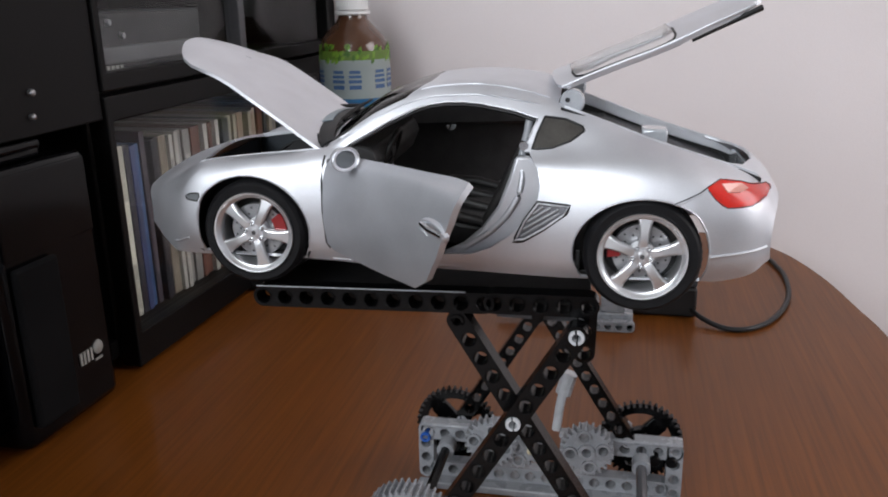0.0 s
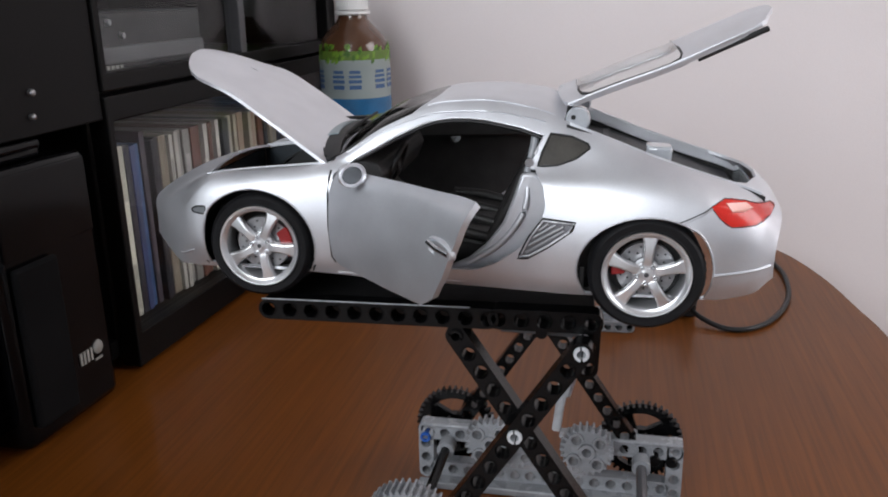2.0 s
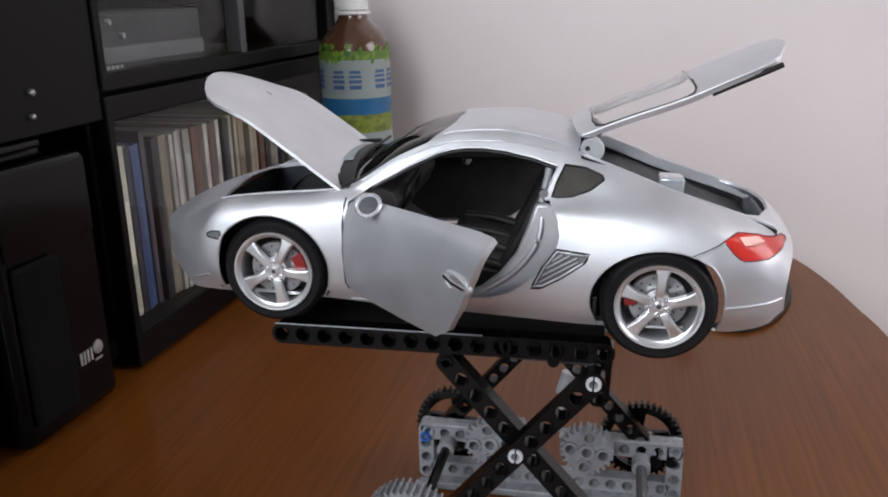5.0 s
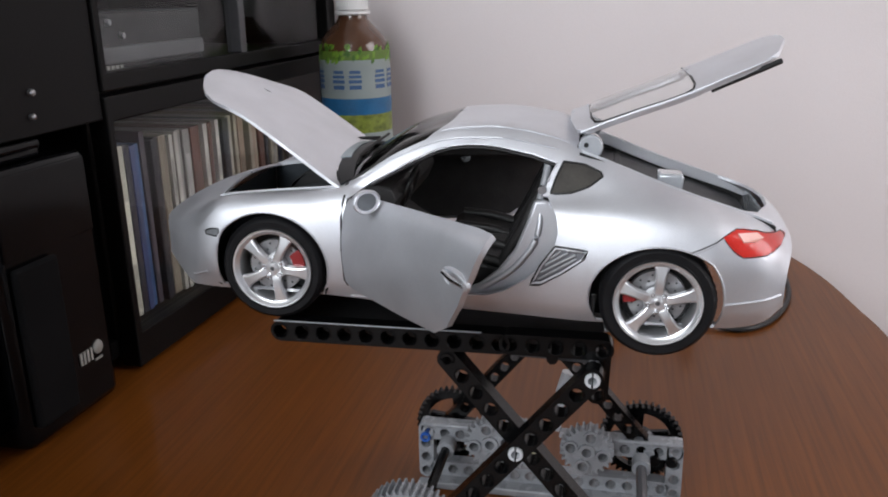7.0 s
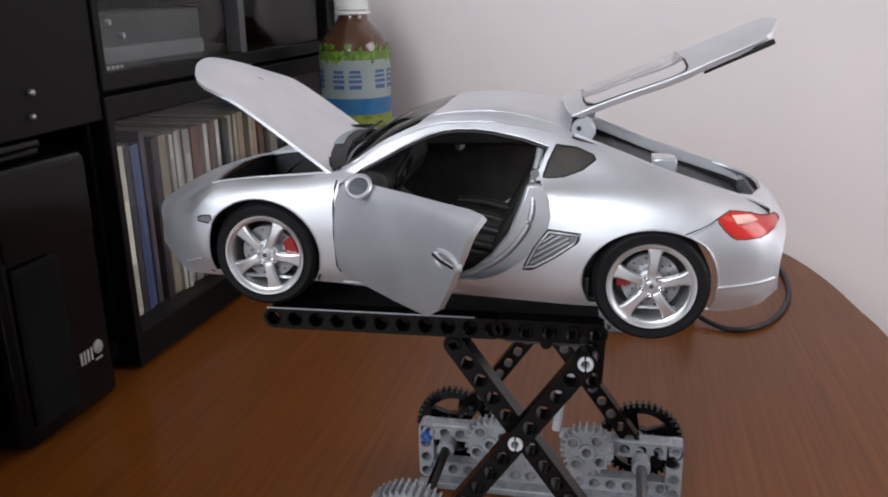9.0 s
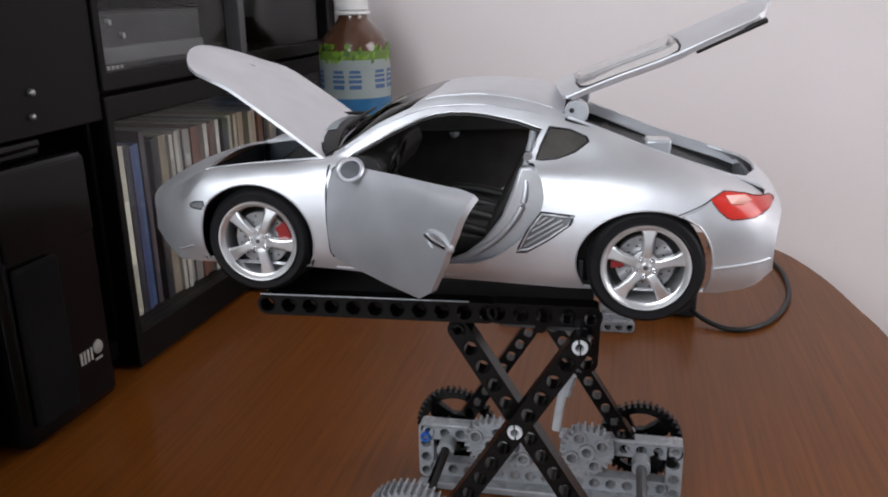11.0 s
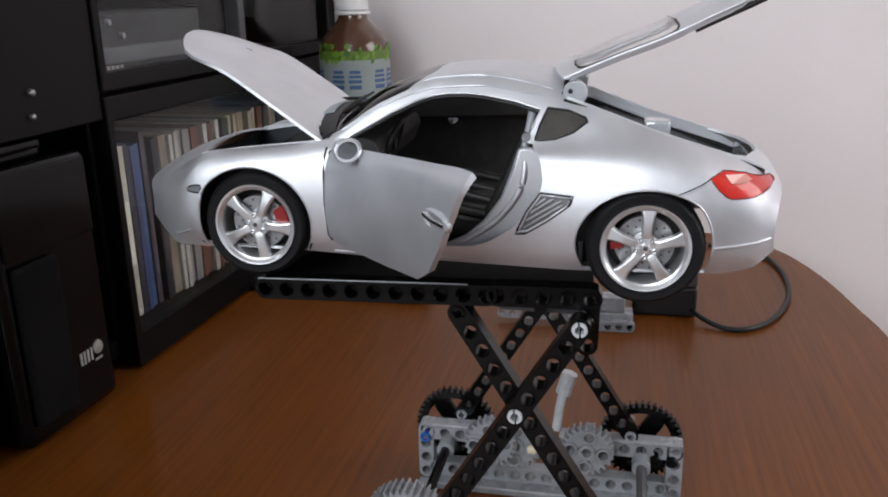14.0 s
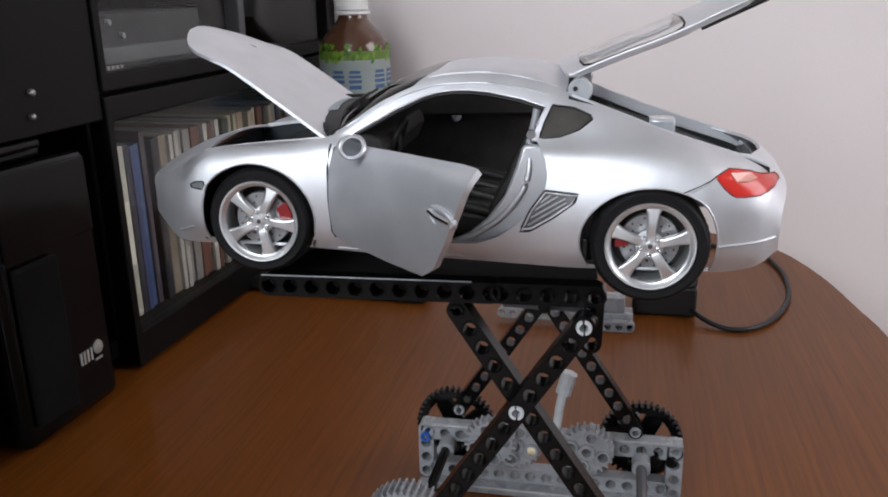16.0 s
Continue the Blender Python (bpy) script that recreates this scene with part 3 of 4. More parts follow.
part("cable", tube(spline([(88, 372, 8), (97, 356, 5), (112, 345, 2.4), (128, 345, 2.2), (147, 363, 2.2), (163, 396, 2.2), (172, 430, 2.2), (176, 470, 2.2), (174, 500, 2.2), (165, 530, 2.2), (120, 560, 2.2)], 8), 2.0), DARK, motor, "black cable lying in a loop", 60)

bar = thing("remote_control", "long flat black remote control lying on the table", "remote control")
part("body", box(-150, 10, -14, 14, 0.2, 12), DARK, bar, "", 30, 4)
for i in range(5):
    part("button", box(-120 + i * 24, -108 + i * 24, -5, 5, 12, 13), DGREYBRICK, bar, "", 30, 0.6)
bar.matrix_basis = at(-128, 374, 0, 0, 0, -4)


# ---- the model car; x runs back from the front axle, y to its right, z up from the tyres' foot ----
STATIONS = (-58, -55, -49, -38, -22, 0, 16, 21, 27, 44, 62, 78, 94, 106, 120, 134, 148, 160, 170, 177, 182)
# for each line along the body from the sill to the middle of the roof: half width and height at each station
LINES = (
    ((26, 14), (38, 10), (42, 8), (43, 8), (43.5, 8), (43.5, 8.5), (43, 8.5), (42.8, 8.3), (42.5, 8), (42.5, 7.5), (42.5, 7.5), (42.8, 7.5), (43.5, 7.5), (44, 7.5), (44.5, 8), (44.5, 8.5), (44, 9), (43, 9), (41.5, 10), (39, 11.5), (33, 15)),
    ((27, 16), (39, 14), (43.5, 14), (45.2, 15), (46.5, 15), (47.2, 16), (46, 15), (45.5, 14.5), (45, 14), (44.8, 14), (44.6, 14), (44.8, 14), (45.6, 14), (46.5, 14), (48, 15), (48.8, 16), (48, 16), (46.5, 16), (44.5, 16), (42, 17), (36, 18)),
    ((27.2, 19), (39.5, 18), (44, 19.5), (46, 21), (47.3, 22), (48.2, 24), (47, 24), (46.6, 24), (46.2, 24), (45.8, 24), (45.6, 24), (45.8, 24), (46.8, 24), (48, 24), (49.4, 25), (50, 26), (49.2, 26), (47.5, 25.5), (45.2, 25), (42.6, 24), (37, 23)),
    ((27, 21), (39, 22), (43.6, 24.5), (45.6, 27), (46.8, 30), (47.8, 33), (46.8, 33), (46.3, 33.5), (45.8, 34), (45.2, 34), (45, 34), (45.2, 34), (46.3, 34), (47.6, 34), (49, 35), (49.6, 36), (48.8, 35.5), (47, 34), (44.6, 32.5), (41.8, 30), (36, 27)),
    ((25.5, 23), (37, 25), (41.5, 28.5), (43.7, 32.5), (44.8, 37), (45.6, 40.6), (44.8, 41.5), (44.3, 42.2), (43.8, 43), (43.2, 43.5), (42.8, 44), (43, 44.5), (43.8, 44.5), (44.8, 44.5), (46.2, 45), (46.8, 44.5), (46, 43), (44.3, 41), (41.6, 38.5), (39, 35), (33.5, 30)),
    ((22, 24), (32, 27), (37, 31.5), (39.5, 36), (40, 41), (40.2, 44.5), (39.6, 46), (39.6, 46.7), (39.5, 47.6), (39.5, 48.75), (39.2, 49.5), (38.8, 49.87), (38.2, 50.24), (38.2, 51.18), (39.6, 51.37), (40.6, 50.06), (40, 47.6), (38.8, 44.6), (36.6, 41.6), (34, 37.5), (28.5, 32)),
    ((16, 25), (24, 27.6), (29, 31.2), (31, 35.8), (31.2, 40.4), (31.4, 43.6), (31.4, 45.6), (32, 46.4), (36.2, 49.68), (33.6, 60.9), (29.2, 67.45), (28, 68.38), (28, 66.33), (28, 62.96), (30, 58.57), (31, 53.61), (31, 49.5), (30.2, 46.2), (28.5, 43.2), (26.5, 39), (21, 33)),
    ((8, 25.5), (12, 27.9), (14.5, 31.6), (15.5, 37.1), (16, 42.2), (16, 46.2), (16, 48.84), (17, 50.24), (24, 53.8), (22, 64.46), (18, 70.07), (15, 71.75), (15, 70.63), (15, 67.07), (15.5, 62.4), (16, 57.35), (16, 52.67), (15.6, 48.94), (15, 45.6), (14, 41), (11, 34)),
    ((0, 25.6), (0, 28), (0, 32), (0, 37.7), (0, 43), (0, 47.1), (0, 49.96), (0, 51.74), (0, 55.29), (0, 65.67), (0, 71.28), (0, 72.5), (0, 71.56), (0, 68.01), (0, 63.33), (0, 58.28), (0, 53.61), (0, 49.87), (0, 46.4), (0, 41.6), (0, 34.4)))
SX = np.array(STATIONS, float)
TABLE_S = np.array(LINES, float)          # line, station, (y, z)


def hermite(xs, ys, x):
    """Smooth run through the values, with no overshoot."""
    d = np.diff(ys) / np.diff(xs)
    m = np.concatenate([[d[0]], np.where(d[:-1] * d[1:] > 0, 2 * d[:-1] * d[1:] / np.where(np.abs(d[:-1] + d[1:]) < 1e-9, 1, d[:-1] + d[1:]), 0), [d[-1]]])
    i = int(np.clip(np.searchsorted(xs, x) - 1, 0, len(xs) - 2))
    h = xs[i + 1] - xs[i]
    t = min(1.0, max(0.0, (x - xs[i]) / h))
    return ((1 + 2 * t) * (1 - t) ** 2 * ys[i] + t * (1 - t) ** 2 * h * m[i] + t * t * (3 - 2 * t) * ys[i + 1] + t * t * (t - 1) * h * m[i + 1])


SEC = {}


def section(x):
    k = round(x, 3)
    if k not in SEC:
        SEC[k] = np.array([[hermite(SX, TABLE_S[l, :, a], x) for a in (0, 1)] for l in range(9)])
    return SEC[k]


def skin(x, s):
    """The body's surface: station x and line number s (0 sill to 8 middle of the roof)."""
    c = section(x)
    i = min(7, max(0, int(s)))
    t = s - i
    p = [c[max(0, min(8, i + k))] for k in (-1, 0, 1, 2)]
    if i == 7:
        p[3] = np.array([-c[7][0], c[7][1]])
    q = 0.5 * (2 * p[1] + (p[2] - p[0]) * t + (2 * p[0] - 5 * p[1] + 4 * p[2] - p[3]) * t * t + (3 * p[1] - p[0] - 3 * p[2] + p[3]) * t ** 3)
    y, z = float(q[0]), float(q[1])
    bow = 0.0
    if x < -18:
        bow = 24 * min(1.0, (-18 - x) / 38) ** 1.3
    if x > 150:
        bow = -8.6 * min(1.0, (x - 150) / 30)
    return Vector((x + bow * (y / 44) ** 2, -y, z))


def line_at(x, z, hi=6.4):
    """The line number at which the skin has height z at station x."""
    a, b = 0.0, hi
    for _ in range(24):
        m = (a + b) / 2
        if skin(x, m).z < z:
            a = m
        else:
            b = m
    return (a + b) / 2


def dense(poly, step=1.6):
    out = []
    for i in range(len(poly)):
        a, b = Vector(poly[i]), Vector(poly[(i + 1) % len(poly)])
        n = max(1, int((b - a).length / step))
        out += [tuple(a.lerp(b, k / n)) for k in range(n)]
    return out


SS = 7.0                                   # millimetres that one line counts for


def side(poly, smooth_n=0):
    """A closed outline of (x, z) on the car's side, as (x, line)."""
    p = [tuple(v.to_2d()) for v in spline([(*q, 0) for q in poly] + [(*poly[0], 0)], smooth_n)[:-1]] if smooth_n else poly
    return [(x, line_at(x, z) * SS) for x, z in dense(p)]


def flat(poly):
    return dense([(x, s * SS) for x, s in poly], 1.8)


ARCH_F = [(-1.2 + 21.6 * math.cos(radians(a)), 18.5 + 19.9 * math.sin(radians(a))) for a in range(-32, 213, 7)]
ARCH_R = [(134.8 + 23.4 * math.cos(radians(a)), 18.4 + 18.9 * math.sin(radians(a))) for a in range(-34, 215, 7)]
DOOR = [(26.6, 44.5), (26.5, 40), (26.9, 26), (27.6, 15.5), (30, 13.4), (60, 13.0), (77, 14.0), (84, 17), (90.5, 22), (96, 27.5), (99, 33), (100, 39), (99, 44), (95.6, 49.2), (90, 49.4), (60, 48.3), (30, 46.8)]
DOOR_LEAF = [(25.7, 44.5), (25.5, 40), (26.1, 26), (27.2, 15.5), (31, 13.6), (60, 13.0), (78, 13.6), (85, 18), (91, 27), (95.4, 38), (97, 45), (96.4, 49.2), (90, 49.4), (60, 48.3), (30, 46.8)]
WINDOW = [(29, 46), (34, 49.87), (40.5, 53.61), (47, 57.35), (56, 61.65), (61, 63.15), (66, 63.9), (72, 64.08), (78, 63.71), (89, 61.93), (97.6, 59.59), (95.2, 53.61), (93.5, 48.19), (80, 48), (60, 47.4), (40, 46)]
QUARTER = [(100, 60.16), (97.6, 54.55), (96.4, 50.06), (103, 50.62), (109, 52.86), (113.2, 56.04), (112.6, 57.35), (107, 59.41)]
VENT = [(92.4, 20.6), (95.5, 27.6), (99.6, 33.6), (109.5, 33.2), (108.4, 30.6), (102, 25.4), (95.5, 21)]
TAIL = [(153.6, 41.2), (159.5, 43.4), (168, 42.2), (177, 39.4), (179, 37.2), (174, 35.0), (164, 34.8), (158.5, 37.4)]
SIGNAL = [(-33, 30.0), (-27, 31.0), (-20.6, 31.3), (-20.2, 29.8), (-21.8, 28.4), (-32, 28.8)]
HEAD = [(-45, 4.15), (-40, 4.9), (-28, 5.15), (-15, 4.85), (-19, 4.4), (-32, 3.85), (-41, 3.7)]
HOOD = [(-47.4, 8.2), (-47.4, 7.8), (-47, 7.3), (-46.2, 6.95), (-45, 6.6), (-42.6, 6.25), (-38, 6.0), (-28, 5.8), (22, 5.62), (21.5, 6.5), (21, 7.5), (21, 8.2)]
HOOD_LIP = [(-48.2, 8.2), (-48.2, 7.7), (-47.8, 7.2), (-47, 6.8), (-45.8, 6.45), (-43, 6.1), (-38.2, 5.85), (-30, 5.7), (-27, 5.66), (-26.2, 6.6), (-26, 7.4), (-26, 8.2)]
SCREEN = [(22.4, 8.2), (22.6, 7.4), (24, 6.5), (27, 6.02), (40, 6.0), (52, 6.02), (56.5, 6.35), (59.4, 7.3), (60, 8.2)]
HATCH = [(100.6, 8.2), (100.6, 7.0), (101.2, 6.3), (104, 6.08), (140, 6.05), (160, 6.1), (168, 6.4), (172, 7.2), (172.6, 8.2)]
REAR_GLASS = [(107, 8.2), (107, 6.7), (107.6, 6.32), (110, 6.2), (136, 6.18), (139, 6.26), (140.4, 6.5), (141, 7.0), (141, 8.2)]

REGIONS = [("hole", side(ARCH_F)), ("hole", side(ARCH_R)), ("hole", side(WINDOW)), ("door", side(DOOR)), ("quarter_window", side(QUARTER, 3)),
           ("side_vent", side(VENT, 2)), ("tail_lamp", side(TAIL, 3)), ("signal_lamp", side(SIGNAL)), ("headlamp", flat(HEAD)),
           ("hood_lip", flat(HOOD_LIP)), ("hood", flat(HOOD)), ("windscreen", flat(SCREEN)), ("rear_glass", flat(REAR_GLASS)), ("hatch", flat(HATCH))]


def cut_skin():
    from mathutils import geometry
    pts, edges = [], []
    for _, poly in REGIONS:
        k = len(pts)
        pts += [Vector(p) for p in poly]
        edges += [(k + i, k + (i + 1) % len(poly)) for i in range(len(poly))]
    out = np.array([(p.x, p.y) for p in pts])
    xs = np.linspace(-58, 182, 131)
    for x in xs:
        for s in np.linspace(0, 8, 49):
            p = np.array([x, s * SS])
            if np.min(np.sum((out - p) ** 2, axis=1)) > 0.9:
                pts.append(Vector((x, s * SS)))
    vs, es, fs, *_ = geometry.delaunay_2d_cdt(pts, edges, [], 0, 1e-5)
    found = {}
    for f in fs:
        cx, cy = sum(vs[i].x for i in f) / 3, sum(vs[i].y for i in f) / 3
        if not (-58 <= cx <= 182 and 0 <= cy <= 8 * SS):
            continue
        name = next((n for n, poly in REGIONS if inside(cx, cy, poly)), "shell")
        found.setdefault(name, []).append(f)
    return vs, found


ALL_VS, FOUND = cut_skin()


def leaf_faces():
    """The door leaf, cut from the same skin by its own outline."""
    from mathutils import geometry
    poly = side(DOOR_LEAF)
    out = np.array(poly)
    pts = [Vector(p) for p in poly]
    for x in np.linspace(24, 100, 42):
        for q in np.linspace(0, 6 * SS, 40):
            if inside(x, q, poly) and np.min(np.sum((out - (x, q)) ** 2, axis=1)) > 0.9:
                pts.append(Vector((x, q)))
    vs, es, fs, *_ = geometry.delaunay_2d_cdt(pts, [(i, (i + 1) % len(poly)) for i in range(len(poly))], [], 0, 1e-5)
    keep = [f for f in fs if inside(sum(vs[i].x for i in f) / 3, sum(vs[i].y for i in f) / 3, poly)]
    return vs, keep


LEAF = leaf_faces()


def extra(name):
    """The lips in front of the two openings belong to the shell, and the hood's tip and the hatch's edge lie over them."""
    if name == "shell":
        return FOUND["hood_lip"] + [f for f in FOUND["hatch"] if sum(ALL_VS[i].x for i in f) / 3 < 104.6]
    if name == "hood":
        poly = flat(HOOD)
        return [f for f in FOUND["hood_lip"] if inside(sum(ALL_VS[i].x for i in f) / 3, sum(ALL_VS[i].y for i in f) / 3, poly)]
    return []


def panel_bm(name, both, inset=0.0):
    """The mesh of one piece of the skin; both: its mirror image on the right too."""
    bm = bmesh.new()
    VS, faces = LEAF if name == "door" else (ALL_VS, FOUND[name] + extra(name))
    for sgn in ((1, -1) if both else (1,)):
        used = {}
        for f in faces:
            for i in f:
                if i not in used:
                    x, y = VS[i].x, min(8.0, max(0.0, VS[i].y / SS))
                    p = skin(min(182, max(-58, x)), y)
                    if inset:
                        p += Vector((0, inset, 0))
                    if VS[i].y / SS > 8 - 1e-3:
                        p.y = 0
                    used[i] = bm.verts.new((p.x, sgn * p.y, p.z))
        for f in faces:
            q = [used[i] for i in f]
            try:
                bm.faces.new(q if sgn > 0 else list(reversed(q)))
            except ValueError:
                pass
    bmesh.ops.remove_doubles(bm, verts=bm.verts, dist=0.1)
    bm.normal_update()
    side_f = max(bm.faces, key=lambda f: f.calc_area())
    c = side_f.calc_center_median()
    if side_f.normal.dot(Vector((0, c.y, c.z - 25 if abs(c.y) < 30 else 0))) < 0:
        bmesh.ops.reverse_faces(bm, faces=bm.faces)
    return bm


def solid(ob, t, offset=-1):
    s = ob.modifiers.new("thickness", "SOLIDIFY")
    s.thickness, s.offset, s.use_even_offset = t * MM, offset, False
    e = ob.modifiers.new("crisp", "EDGE_SPLIT")
    e.split_angle = radians(42)
    return ob


def hinge(m_point, axis_deg):
    """A turn about a point of the car."""
    return Matrix.Translation(Vector(m_point) * MM) @ pose(0, 0, 0, *axis_deg) @ Matrix.Translation(-Vector(m_point) * MM)


car = thing("model_car", "silver die-cast model coupe with open door, hood and hatch", "model car")


def wheel(x, y, front, sgn):
    """sgn -1 for the car's left side; the outer face looks along sgn."""
    w = new("wheel")
    w.parent = car
    w.matrix_basis = at(x, y, 17.9, 0, 0, 0 if sgn < 0 else 180) @ pose(0, 0, 0, 0, 24 if front else 2, 0)
    wt = 6.2 if front else 7.2
    tr = 18.8 if front else 19.1
    part("tyre", lathe([(14.4, -wt + 0.6), (15.0, -wt - 0.1), (15.3, -wt - 0.1), (15.5, -wt + 0.1), (tr - 1.5, -wt), (tr - 0.5, -wt + 0.8), (tr, -wt + 2.2), (tr, wt - 2.2), (tr - 0.5, wt - 0.6), (14.5, wt), (13.5, wt), (13.5, -wt + 1.5)], 72, "Y", close=True), RUBBER, w, "black rubber tyre", 40)
    for yg in (-3.4, -1.0, 1.4, 3.8):
        part("tread_groove", lathe([(tr + 0.05, yg - 0.2), (tr + 0.05, yg + 0.2), (tr - 0.4, yg + 0.2), (tr - 0.4, yg - 0.2)], 72, "Y", close=True), DARK, w, "", 40)
    tread = bmesh.new()
    for k in range(48):
        a, b = radians(7.5 * k), radians(7.5 * k + 3)
        tube([((tr - 0.9) * math.cos(a), -wt + 0.9, (tr - 0.9) * math.sin(a)), ((tr + 0.02) * math.cos((a + b) / 2), -wt + 2.4, (tr + 0.02) * math.sin((a + b) / 2)), ((tr + 0.02) * math.cos(b), -3.6, (tr + 0.02) * math.sin(b))], 0.22, tread, 4)
    part("tread_blocks", tread, TREAD, w, "fine slanted tread ribs", 0)
    part("rim", lathe([(14.7, -wt + 0.4), (14.5, -wt - 0.2), (13.9, -wt - 0.1), (13.2, -wt + 0.9), (12.6, -wt + 1.2), (12.3, -wt + 2.4), (12.3, wt), (13.0, wt), (14.6, -wt + 1.5)], 72, "Y", close=True), RIM, w, "silver alloy rim", 40)
    y0 = -wt + 0.7
    sp = bmesh.new()
    prof = [(3.0, 1.9, 0.5), (5.0, 1.55, 0.1), (8.5, 1.7, 0.2), (11.0, 2.2, 0.6), (13.2, 3.1, 0.9)]
    rings = []
    for r, hw, dy in prof:
        rings.append([sp.verts.new(p) for p in ((-hw, y0 + dy + 0.5, r), (-hw * 0.75, y0 + dy - 0.1, r), (hw * 0.75, y0 + dy - 0.1, r), (hw, y0 + dy + 0.5, r), (hw, y0 + dy + 2.4, r), (-hw, y0 + dy + 2.4, r))])
    for a, b in zip(rings, rings[1:]):
        for k in range(6):
            sp.faces.new((a[k], a[(k + 1) % 6], b[(k + 1) % 6], b[k]))
    sp.faces.new(rings[0]), sp.faces.new(list(reversed(rings[-1])))
    bmesh.ops.recalc_face_normals(sp, faces=sp.faces)
    first = part("spoke", sp, RIM, w, "silver wheel spoke", 30, 0.25)
    for k in range(1, 5):
        o = first.copy()
        scene.collection.objects.link(o)
        o.parent = w
        o.matrix_basis = pose(0, 0, 0, 0, 72 * k, 0)
    part("hub", lathe([(0.1, y0 + 0.1), (2.0, y0 + 0.15), (2.2, y0 + 0.6), (4.0, y0 + 0.7), (4.6, y0 + 1.4), (4.6, y0 + 4), (0.1, y0 + 4)], 30), RIM, w, "", 35)
    part("hub_cap", lathe([(0.1, y0 - 0.3), (1.3, y0 - 0.25), (1.75, y0 + 0.1), (1.8, y0 + 0.6), (0.1, y0 + 0.6)], 20), RIM, w, "silver hub cap", 35)
    part("crest", lathe([(0.1, y0 - 0.42), (0.8, y0 - 0.4), (0.85, y0 - 0.25), (0.1, y0 - 0.25)], 8), DGREYBRICK, w, "small dark crest", 35)
    for k in range(5):
        part("wheel_bolt", lathe([(0.35, -0.3), (0.4, -0.6), (0.72, -0.6), (0.8, 0.3), (0.35, 0.3)], 12, close=True), CHROME, w, "", 35, m=at(3.2 * math.sin(radians(36 + 72 * k)), y0 + 0.5, 3.2 * math.cos(radians(36 + 72 * k))))
    # the brake stays with the car's body
    b = new("brake")
    b.parent = car
    b.matrix_basis = at(x, y, 17.9, 0, 0, 0 if sgn < 0 else 180)
    part("brake_disc", lathe([(3.0, -1.4), (9.6, -1.4), (9.8, -1.0), (9.8, 0.2), (3.0, 0.2)], 48, close=True), DISC, b, "steel brake disc", 35)
    holes = bmesh.new()
    for k in range(12):
        for rr in (6.5, 8.3):
            a = radians(30 * k + rr * 9)
            lathe([(0.05, -1.46), (0.4, -1.46), (0.4, -1.3), (0.05, -1.3)], 6, "Y", holes, at_=(rr * math.cos(a), 0, rr * math.sin(a)))
    part("disc_drilling", holes, DARK, b, "", 0)
    sx = 1 if (front and sgn < 0) or (not front and sgn > 0) else -1
    out = [(sx * rr * math.cos(radians(a)), rr * math.sin(radians(a))) for rr, rng_ in ((11.3, range(-22 if front else -10, 39 if front else 27, 6)), (6.8, range(38 if front else 26, -23 if front else -11, -6))) for a in rng_]
    part("caliper", prism(out, -3.0, 1.0), RED, b, "red brake caliper", 35, 0.4)
    part("hub_well", lathe([(0.1, 4.5), (12.5, 4.5), (12.5, 3.5), (0.1, 3.5)], 40), DARK, b, "", 35)


